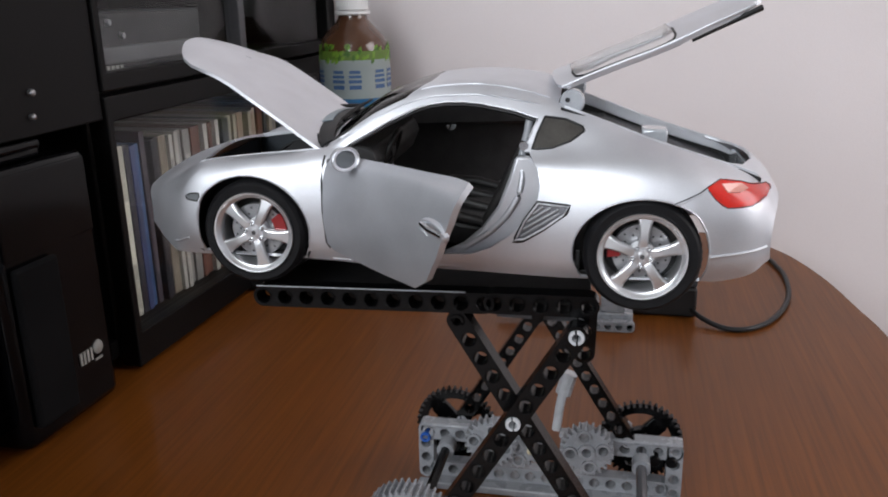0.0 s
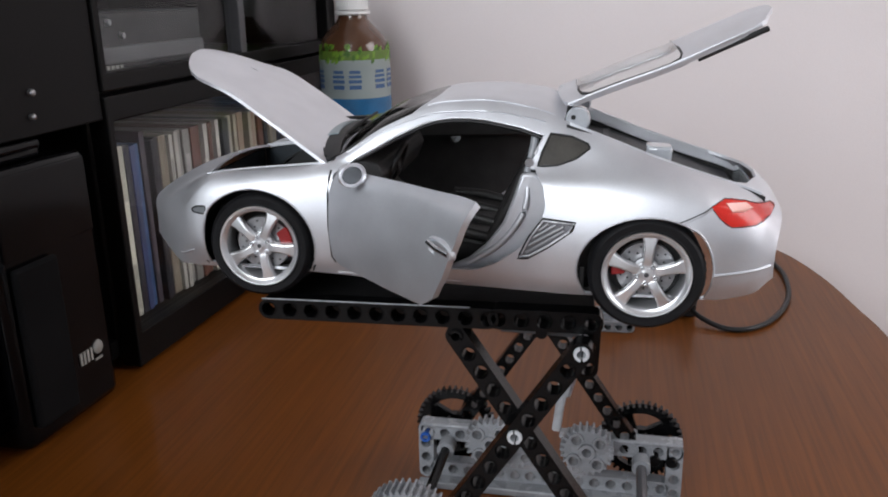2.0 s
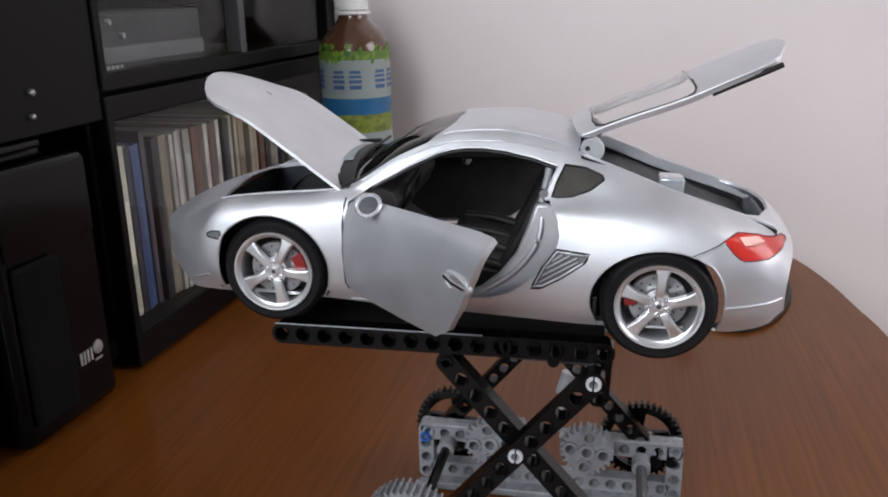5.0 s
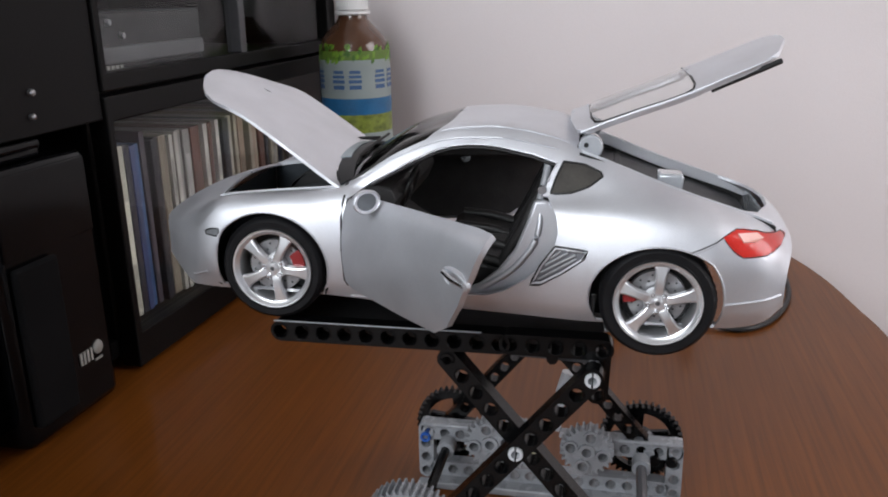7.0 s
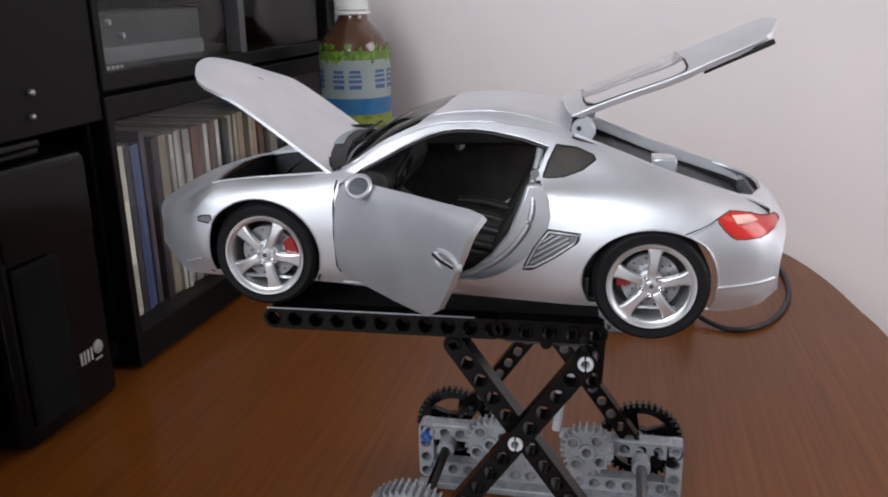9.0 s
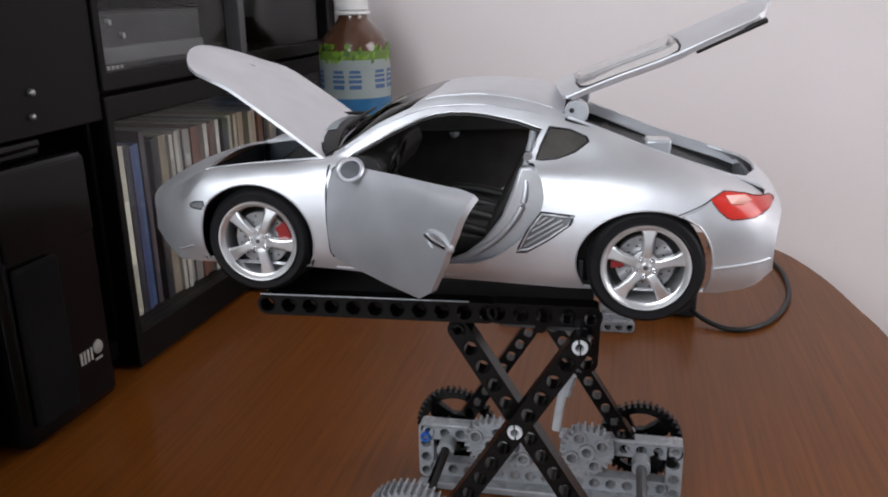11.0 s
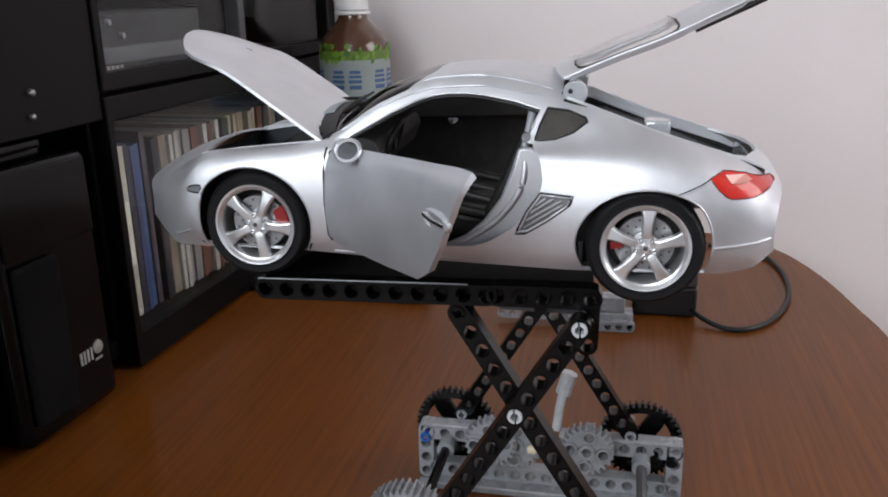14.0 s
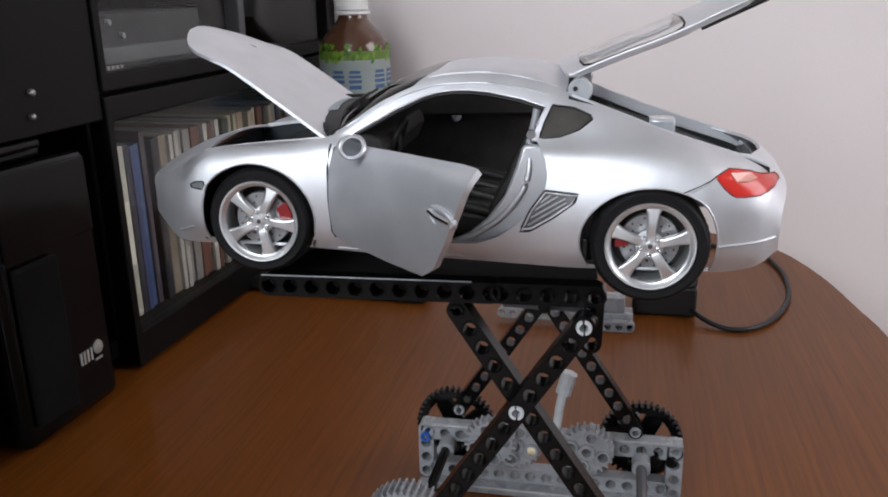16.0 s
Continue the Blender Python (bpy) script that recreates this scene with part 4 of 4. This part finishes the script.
def build_car():
    shell = solid(part("body_shell", panel_bm("shell", True), SILVER, car, "silver metallic painted body", 50), 1.0)
    # nose and tail faces
    for x, nm in ((-58, "nose_face"), (182, "tail_face")):
        ring = [skin(x, s) for s in np.linspace(0, 8, 33)]
        bm = bmesh.new()
        vs = [bm.verts.new(p) for p in ring] + [bm.verts.new((p.x, -p.y, p.z)) for p in reversed(ring[:-1])]
        bm.faces.new(vs)
        bmesh.ops.triangulate(bm, faces=bm.faces)
        part(nm, bm, SILVER, car, "", 40)
    solid(part("windscreen", panel_bm("windscreen", True), SCREENGLASS, car, "smoked windscreen", 40), 0.6)
    for sg in (1, -1):
        for nm, mt, lb in (("tail_lamp", TAILRED, "red tail lamp"), ("signal_lamp", SIGNALLENS, "clear side lamp"), ("headlamp", HEADLENS, "clear headlamp"), ("side_vent", VENTGREY, "grey slatted side air intake"), ("quarter_window", TINT, "smoked side window")):
            bm = panel_bm(nm, False, {"side_vent": 0.9, "headlamp": 0.0}.get(nm, 0.15))
            if sg < 0:
                bmesh.ops.scale(bm, vec=(1, -1, 1), verts=bm.verts)
                bmesh.ops.reverse_faces(bm, faces=bm.faces)
            ob = solid(part(nm, bm, mt, car, lb, 40), 0.8)
            if nm == "tail_lamp":
                q = [skin(x, line_at(x, z)) + Vector((0.2, -0.25, 0)) for x, z in ((160, 42.2), (168, 41.8), (171, 40.2), (168, 39.4), (163, 39.6))]
                b2 = bmesh.new()
                b2.faces.new([b2.verts.new((p.x, p.y * sg, p.z)) for p in q])
                solid(part("reversing_lamp", b2, TAILCLEAR, ob, "pale clear lamp", 0), 0.3, 0)
            if nm == "side_vent":
                for (xa, za), (xb, zb) in (((94.4, 22), (106.6, 30.6)), ((95.2, 24.6), (106.4, 32.0)), ((96.6, 27.4), (103.8, 32.4)), ((98.2, 30.0), (101.4, 32.6))):
                    a = skin(xa, line_at(xa, za)) + Vector((0, 0.35, 0))
                    b = skin(xb, line_at(xb, zb)) + Vector((0, 0.35, 0))
                    part("vent_slat", tube([(a.x, a.y * sg, a.z), (b.x, b.y * sg, b.z)], 0.42, n=6), VENTSLAT, ob, "grey slat", 40)
    # outlines round the glass and the vents
    for sg in (1, -1):
        for nm, poly, r, mt in (("window_seal", QUARTER, 0.42, DARK), ("vent_rim", VENT, 0.45, SILVER), ("lamp_seal", SIGNAL, 0.28, DARK), ("lamp_seal", TAIL, 0.2, DARK), ("vent_seal", [(101 + (x - 101) * 1.09, 28 + (z - 28) * 1.12) for x, z in VENT], 0.42, DARK), ("window_trim", WINDOW[1:12], 0.5, SILVER), ("door_seal", WINDOW[1:12], 0.55, DARK)):
            ring = [skin(x, line_at(x, z)) for x, z in dense(poly, 1.5)] if nm not in ("window_trim", "door_seal") else [skin(x, line_at(x, z - (1.1 if nm == "door_seal" else 0))) + Vector((0, 0.5 if nm == "door_seal" else 0, 0)) for x, z in WINDOW[1:12]]
            part(nm, tube([(p.x, (p.y + 0.1) * sg, p.z) for p in ring], r, n=6, closed=nm not in ("window_trim", "door_seal")), mt, car, "", 60)
        ring = [skin(x, 6.16) + Vector((0, 0, 0.05)) for x in np.linspace(57, 101, 30)]
        part("roof_gutter", tube([(p.x, p.y * sg, p.z - 0.12) for p in ring], 0.36, n=6), SILVER, car, "raised silver roof edge", 60)
        ring = [skin(x, 5.86) + Vector((0, 0, 0.0)) for x in np.linspace(30, 98, 36)]
        part("roof_gutter", tube([(p.x, p.y * sg, p.z) for p in ring], 0.36, n=6), SILVER, car, "raised silver roof edge", 60)
        # rolled wheel arch lips
        for arch in (ARCH_F, ARCH_R):
            ring = [skin(x, line_at(x, z)) for x, z in arch if z > 9.5]
            part("arch_lip", tube([(p.x, (p.y + 0.2) * sg, p.z) for p in ring], 0.4, n=6), SILVER, car, "", 60)
    for x, y, f in ((0, 41.2, True), (134.2, 42.2, False)):
        wheel(x, -y, f, -1)
        wheel(x, y, f, 1)
    for x, r in ((0, 20.8), (134.2, 20.0)):
        for sg in (-1, 1):
            rx, x0, a0 = (22.6, -1.2, -28) if x == 0 else (24.0, 134.8, 44)
            pr = [(rx * math.cos(radians(a)) + x0, 18.6 + r * math.sin(radians(a))) for a in range(a0, 209, 8)]
            pr += [((rx - 0.8) * math.cos(radians(a)) + x0, 18.6 + (r - 0.8) * math.sin(radians(a))) for a in range(208, a0 - 1, -8)]
            part("wheel_well", prism(pr, *sorted((sg * 44.5, sg * 26))), DARK, car, "black wheel well lining", 40)
            part("well_wall", prism(circle(x, 18.6, r if x == 0 else 16.5, 30), *sorted((sg * 27, sg * 26))), DARK, car, "", 40)
    # floor pan, cabin, trunk wells
    part("floor_pan", box(-34, 146, -39, 39, 6.5, 9), DARK, car, "black underbody", 0, 0.5)
    part("cabin_bulkhead", box(24, 26, -38, 38, 9, 43), INTERIOR, car, "", 0)
    part("rear_bulkhead", box(103, 105, -30, 30, 9, 54), INTERIOR, car, "", 0)
    for sg in (-1, 1):
        part("sill", box(27, 80, sg * 41 - 2.2, sg * 41 + 2.2, 8, 12.4), SILVER, car, "silver door sill", 30, 0.8)
    dash = prism([(24, 34), (24, 48.5), (34, 49.5), (41, 47.5), (43, 43), (40, 36), (33, 32)], -37, 37)
    part("dashboard", dash, INTERIOR, car, "black moulded dashboard", 35, 0.8)
    part("console", prism([(38, 10), (38, 34), (44, 30), (60, 22), (92, 22), (92, 10)], -6, 6), INTERIOR, car, "", 35, 0.8)
    ring = [(43.5 + 7.6 * math.sin(a) * 0.35, -17 + 7.6 * math.cos(a), 44 + 7.6 * math.sin(a)) for a in np.linspace(0, 2 * math.pi, 32, endpoint=False)]
    sw = part("steering_wheel", tube(ring, 1.0, n=8, closed=True), INTERIOR, car, "black steering wheel", 60)
    part("steering_boss", lathe([(0.1, -1), (2.4, -1), (2.6, 1), (0.1, 1)], 20, "X"), INTERIOR, sw, "", 35, m=at(43.2, -17, 44))
    for a in (0, 120, 240):
        part("steering_spoke", tube([(43.2, -17, 44), (43.5 + 2.66 * math.sin(radians(a + 90)), -17 + 7.6 * math.cos(radians(a + 90)), 44 + 7.6 * math.sin(radians(a + 90)))], 0.8, n=6), INTERIOR, sw, "", 60)
    for sg in (-1, 1):
        st = new("seat")
        st.parent = car
        st.matrix_basis = at(0, sg * 18.5, 0)
        part("cushion", prism([(56, 12), (55, 22), (58, 24), (70, 21.5), (80, 20.5), (84, 14), (82, 11)], -11, 11), INTERIOR, st, "black seat cushion", 40, 2)
        part("backrest", prism([(78, 18), (84, 16), (98, 44), (101, 56), (99, 59), (95.5, 58.5), (92, 50), (86, 36)], -10.5, 10.5), INTERIOR, st, "black bucket seat back", 40, 2.4)
        for b in (-1, 1):
            part("bolster", tube([(80, b * 10, 20), (87, b * 10.6, 34), (93, b * 10.2, 48)], 2.3, n=10), INTERIOR, st, "", 60)
            part("bolster", tube([(58, b * 10, 23.5), (70, b * 10.4, 23), (80, b * 10, 21)], 2.0, n=10), INTERIOR, st, "", 60)
        part("belt_anchor", lathe([(0.1, -0.5), (1.5, -0.5), (1.7, 0.4), (0.1, 0.4)], 16), CHROME, st, "small bright belt anchor", 35, m=at(93.5, sg * 19.5, 51))
        # pillar behind the door opening, and the jamb
        jam = [(66, 12.4), (74, 16.5), (80, 22), (85.5, 30), (89, 40), (91, 47.6), (96, 48), (101, 44), (102, 34), (98, 25), (88, 15), (80, 12)]
        part("door_jamb", prism(jam, *sorted((sg * 37.0, sg * 40.6))), SILVER, car, "silver inner door jamb", 35, 1.2)
        part("jamb_rib", tube(spline([(74, sg * 41, 15), (84, sg * 41.2, 22), (91, sg * 41.4, 31), (93.5, sg * 40.6, 39), (93, sg * 38.6, 47)], 5), 1.1, n=8), SILVER, car, "rounded silver jamb rib", 60)
        part("pillar_trim", tube([(93, sg * 35.5, 47), (94.5, sg * 31.5, 56), (95, sg * 28.8, 62.6)], 1.5, n=8), GREYBRICK, car, "pale pillar trim", 60)
        part("door_latch", box(98.6, 101.6, sg * 42.6 - 0.5, sg * 42.6 + 0.5, 31, 32.2), CHROME, car, "", 0)
        part("a_pillar_trim", tube([(skin(x, 6.05).x, skin(x, 6.05).y * -sg * 0.965, skin(x, 6.05).z - 1.0) for x in np.linspace(27, 50, 8)], 1.4, n=8), INTERIOR, car, "", 60)
    part("headliner", box(64, 100, -24, 24, 63.6, 64.2), INTERIOR, car, "", 0)
    part("mirror_inside", box(50, 51.5, -5, 5, 58.4, 61.6), INTERIOR, car, "", 30, 0.6)
    # front luggage well and engine cover
    fw = part("front_well", box(-36, 22, -30, 30, 20, 21), DARK, car, "dark front luggage well", 0)
    for sg in (-1, 1):
        rim = [(x, skin(x, 5.9).z - 1.0) for x in (-27, -20, -10, 0, 10, 21)]
        part("well_lining", prism([(-27, 20)] + rim + [(21, 20)], *sorted((sg * 31.6, sg * 30.8))), LINING, fw, "dark blue-grey well lining", 0)
        rim = [(x, skin(x, 6.06).z - 0.7) for x in (105, 115, 125, 135, 145, 155, 165, 172)]
        part("luggage_lining", prism([(105, 30)] + rim + [(172, 30)], *sorted((sg * 29.4, sg * 28.6))), DARK, car, "dark rear luggage lining", 0)
        rim = [(x, skin(x, 6.06).z + 0.2) for x in (106, 115, 125, 135, 145, 155, 165, 171)]
        part("opening_flange", prism(rim + [(x, z - 4.6) for x, z in reversed(rim)], *sorted((sg * 28.4, sg * 27.8))), SILVER, car, "silver flange round the luggage opening", 40, 0.25)
        rim = [(x, skin(x, 5.9).z + 0.1) for x in (-26, -20, -10, 0, 10, 20)]
        part("opening_flange", prism(rim + [(x, z - 1.9) for x, z in reversed(rim)], *sorted((sg * 30.6, sg * 30.0))), SILVER, fw, "silver flange round the front opening", 40, 0.25)
    part("well_lining", box(-28, -27, -30, 30, 20, skin(-28, 5.9).z - 1.2), LINING, fw, "", 0)
    part("well_lining", box(21.4, 22, -30, 30, 20, 44), LINING, fw, "", 0)
    part("luggage_lining", prism([(170.6, 30), (170.6, 42), (171.6, 42), (171.6, 30)], -28.6, 28.6), LAMP, car, "pale rear luggage edge", 0)
    part("well_cover", prism([(-30, 21), (-30, 28), (-6, 33), (18, 36), (20, 21)], -24, 24), LINING, fw, "dark moulded trunk lining", 35, 2)
    ew = part("engine_cover", prism([(106, 40), (106, 55.4), (120, 53.2), (140, 47), (158, 41), (168, 38), (168, 30), (106, 30)], -29.5, 29.5), DARK, car, "black rear luggage floor", 35, 0.8)
    part("engine_cap", box(133, 142, -16, -6, 48.5, 54.5), LAMP, ew, "small pale block", 30, 1)
    part("luggage_bar", box(118, 121, -28, 28, 51, 53.6), DARK, ew, "", 30, 0.6)
    for sg in (-1, 1):
        hb = part("hinge_block", lathe([(0.1, -3.6), (3.7, -3.6), (4.2, -3.0), (4.2, 3.0), (3.7, 3.6), (0.1, 3.6)], 28), LAMP, car, "pale grey hatch hinge block", 40, m=at(108.6, sg * 23.5, 64.4))
        part("hinge_screw", lathe([(0.1, -4.6), (0.8, -4.6), (0.9, -4.0), (0.1, -4.0)], 14), DARK, hb, "dark screw head", 40, m=at(-1.6, 0.6, 0.8))
        part("hinge_foot", box(105.5, 111.5, sg * 23.5 - 3.4, sg * 23.5 + 3.4, 56, 63), LAMP, car, "pale hinge foot", 30, 0.8)
        part("strut", box(19.5, 23, sg * 26 - 1.5, sg * 26 + 1.5, 40, 47), LAMP, car, "pale hood hinge", 30, 0.6)
        part("wiper", tube([(22, sg * 6 - 12, 52.4), (25.5, sg * 6 - 2, 56.2), (28, sg * 6 + 8, 58.0)], 0.5, n=6), DARK, car, "black wiper arm", 60)
    bm = bmesh.new()
    rows = []
    for k in range(13):
        u = -1 + k / 6
        a = Vector((21.5 - 9.5 * (1 - u * u), 33 * u, 46.6 + 6.2 * (1 - abs(u) ** 2.4)))
        b = Vector((27.0 - 4.2 * (1 - u * u), 35.5 * u, 49.8 + 4.6 * (1 - abs(u) ** 2.4)))
        rows.append([bm.verts.new(a.lerp(b, q / 4) + Vector((0, 0, 0.5 * math.sin(math.pi * q / 4)))) for q in range(5)])
    # a pale sheet over the cowl carries its bluish reflection as colour
    pale = bmesh.new()
    for k, (a, b) in enumerate(zip(rows, rows[1:])):
        for q in range(4):
            bm.faces.new((a[q], b[q], b[q + 1], a[q + 1]))
            if k >= 3 and q < 3:
                pale.faces.new([pale.verts.new(v.co + Vector((-0.3, 0, 0.75))) for v in (a[q], b[q], b[q + 1], a[q + 1])])
    bmesh.ops.remove_doubles(pale, verts=pale.verts, dist=0.05)
    solid(part("cowl_panel", bm, DARK, car, "black cowl panel", 60), 0.8, 0)
    solid(part("cowl_reflection", pale, COWLSHEEN, car, "pale blue-grey sheet standing for the reflection on the cowl", 60), 0.4, 0)
    part("cowl_loop", tube(spline([(22, -16, 52.0), (13.6, -14, 53.6), (10.8, 2, 55.2), (13.6, 18, 54.6), (21, 27, 54.0)], 6), 0.55, n=8), DARK, car, "black wiper arm", 60)
    part("wiper", tube(spline([(20.5, -31, 48), (13, -14, 53.4), (11.4, 4, 54.4), (14, 20, 54.2), (20, 30, 52.4)], 6), 0.6, n=8), DARK, car, "black wiper arm", 60)
    part("cowl", prism([(17, 42), (18, 44), (22, 45.4), (25, 47), (25, 42)], -31, 31), DARK, car, "black cowl below the windscreen", 35, 0.4)
    for sg in (-1, 1):
        gap = [skin(x, line_at(x, z)) for x, z in ((25.6, 45.6), (25.3, 43), (25.2, 38), (25.5, 27), (26.3, 15.5), (27.5, 13.4))]
        part("door_seam", tube([(p.x, p.y * -sg * 1.001, p.z) for p in gap], 0.38, n=6), DARK, car, "", 60)
        seam = [skin(x, line_at(x, z)) for x, z in ((143, 36.2), (147, 38.0), (151, 39.8), (154, 41.2))]
        part("body_seam", tube([(p.x, p.y * -sg * 1.0006, p.z) for p in seam], 0.2, n=6), DARK, car, "", 60)
        # silver line put in for the highlight that runs beside the seam
        part("seam_highlight", tube([(p.x + 0.3, p.y * -sg * 1.002, p.z - 0.5) for p in seam], 0.3, n=6), SILVER, car, "", 60)
        lip = [skin(x, line_at(x, z)) for x, z in ((-50, 12.0), (-46, 12.4), (-40, 13.4), (-33, 14.4))]
        part("bumper_crease", tube([(p.x, p.y * -sg * 1.001, p.z) for p in lip], 0.4, n=6), SILVER, car, "", 60)
        part("mud_flap", box(112.4, 114.2, sg * 43 - 2, sg * 43 + 2, 9, 18), DARK, car, "", 0, 0.4)
        part("bumper_crease", tube([(skin(x, line_at(x, z)).x, skin(x, line_at(x, z)).y * -sg * 1.001, z) for x, z in ((158.5, 18.6), (162, 18.9), (166, 19.2), (170, 19.5), (174, 19.9), (178, 20.3), (181, 20.6))], 0.55, n=8), SILVER, car, "", 60)
    # opened panels
    hd = solid(part("hood", panel_bm("hood", True), SILVER, car, "raised silver front hood", 50), 1.1)
    p = skin(-41, 7.7)
    part("hood_slot", box(p.x - 0.9, p.x + 0.9, p.y - 2.2, p.y + 2.2, p.z - 2.0, p.z - 1.0), DARK, hd, "small dark slot", 0)
    hd.matrix_basis = hinge((22, 0, 46.5), (0, HOOD_TURN, 0))
    ht = new("hatch")
    ht.parent = car
    ht.matrix_basis = Matrix.Translation((0, 0, 0.0048)) @ hinge((104, 0, 68.6), (0, -HATCH_TURN, 0))
    solid(part("hatch_panel", panel_bm("hatch", True), SILVER, ht, "raised silver rear hatch", 50), 1.5)
    solid(part("hatch_glass", panel_bm("rear_glass", True, 0.0), CLEAR, ht, "clear rear window", 50), 0.6)
    half = dense(REAR_GLASS, 0.8)
    ring = [skin(x, q) + Vector((0, 0, 0.05)) for x, q in half if q < 8.0]
    ring = ring + [Vector((p.x, -p.y, p.z)) for p in reversed(ring)]
    part("glass_seal", tube(ring, 0.42, n=6, closed=True), DARK, ht, "dark rubber window seal", 60)
    for sg in (-1, 1):
        rail = [skin(x, 6.1) for x in np.linspace(102, 166, 24)]
        part("hatch_rail", tube([(p.x, p.y * -sg, p.z + 0.1) for p in rail], 0.55, n=8), SILVER, ht, "rolled silver hatch edge", 60)
        low = [skin(x, 6.18) for x in np.linspace(143, 167, 10)]
        part("hatch_seal", tube([(p.x, p.y * -sg, p.z - 2.1) for p in low], 0.95, n=8), DARK, ht, "black seal under the hatch", 60)
        low = [skin(x, 6.18) for x in np.linspace(108, 140, 10)]
        part("hatch_frame", tube([(p.x, p.y * -sg, p.z - 1.5) for p in low], 0.8, n=8), SILVER, ht, "silver inner frame", 60)
    for sg in (1, -1):
        d = new("door")
        d.parent = car
        h = Matrix.Translation(Vector((25.5, -45.6 * sg, 30)) * MM)
        turn = DOOR_TURN if sg > 0 else 22.0
        d.matrix_basis = h @ pose(0, 0, 0, 0, 0, -turn * sg) @ h.inverted()
        bm = panel_bm("door", False)
        if sg < 0:
            bmesh.ops.scale(bm, vec=(1, -1, 1), verts=bm.verts)
            bmesh.ops.reverse_faces(bm, faces=bm.faces)
        solid(part("door_skin", bm, SILVER, d, "silver door outer skin", 50), 2.2)
        bm = panel_bm("door", False, 2.0)
        if sg < 0:
            bmesh.ops.scale(bm, vec=(1, -1, 1), verts=bm.verts)
            bmesh.ops.reverse_faces(bm, faces=bm.faces)
        for v in bm.verts:
            v.co.x, v.co.z = 60 + (v.co.x - 60) * 0.92, 31 + (v.co.z - 31) * 0.9
        solid(part("door_trim", bm, INTERIOR, d, "black inner door trim", 50), 2.0)
        hx, hz = 88.5, 34.4
        q = skin(hx, line_at(hx, hz))
        e = lathe([(0.1, 0.1), (4.6, -0.2), (5.6, -0.6), (6.2, -0.4), (6.5, 0.8), (0.1, 0.8)], 32)
        bmesh.ops.scale(e, vec=(1, 1, 0.5), verts=e.verts)
        hp = part("door_handle", e, SILVER, d, "silver oval handle recess", 40, m=at(hx, q.y * sg, hz, 10 * sg, 8, 0))
        part("handle_bar", tube([(-4.8, -0.7 * sg, 0.8), (0, -1.5 * sg, 0.9), (5.0, -0.7 * sg, 0.5)], 0.9, n=8), CHROME, hp, "bright handle bar", 60)
        if sg < 0:
            part("door_ledge", box(33, 94, 35.2, 37.4, 44, 54.2), INTERIOR, d, "black window ledge", 30, 0.8)
        # door mirror
        q = skin(33, line_at(33, 46.4))
        mm = part("mirror_shell", lathe([(0.1, -3.6), (2.6, -3.2), (4.2, -1.6), (4.7, 0.6), (4.4, 1.0), (4.1, 0.4), (0.1, 0.4)], 30, "X"), SILVER, d, "silver door mirror", 60, m=at(43.5, (q.y - 6.2) * sg, 48.2, 0, 0, 0) @ Matrix.Diagonal((1.0, 1.12, 0.88, 1)))
        part("mirror_glass", lathe([(0.1, 0.55), (3.3, 0.55), (3.3, 0.35), (0.1, 0.35)], 30, "X"), MIRRORGLASS, mm, "mirror glass", 60)
        part("mirror_foot", tube([(36, q.y * sg, 45.6), (40, (q.y - 3.5) * sg, 46.4)], 1.3, n=8), SILVER, d, "", 60)
        part("inner_handle", lathe([(0.1, -0.4), (2.2, -0.3), (2.6, 0.3), (0.1, 0.3)], 20), CHROME, d, "bright inner door handle", 40, m=at(54, -38.2 * sg, 43))


HOOD_TURN, HATCH_TURN, DOOR_TURN = 41.0, 42.9, 42.0
build_car()


# ---- what moves ----
def motions():
    CY, YAW = 52.58, 2.03
    walk(car, [(t, at(px, CY, pz, 0, a, YAW)) for t, th, x, z, a, px, pz in LIFT])
    walk(plat, [(t, at(px, CY, pz - 1.5, 0, a, YAW)) for t, th, x, z, a, px, pz in LIFT])
    for ob, kind, y in MOVING.values():
        if kind == "A":
            walk(ob, [(t, at(x, y, z, 0, -th, 0)) for t, th, x, z, a, px, pz in LIFT])
        if kind == "B":
            walk(ob, [(t, at(x, y, z, 0, th - 180, 0)) for t, th, x, z, a, px, pz in LIFT])
    for ob, gx, gy, gz, k in SPIN:
        walk(ob, [(t, at(gx, gy, gz, 0, k * (z - 86) * 3.4, 0)) for t, th, x, z, a, px, pz in LIFT])


motions()
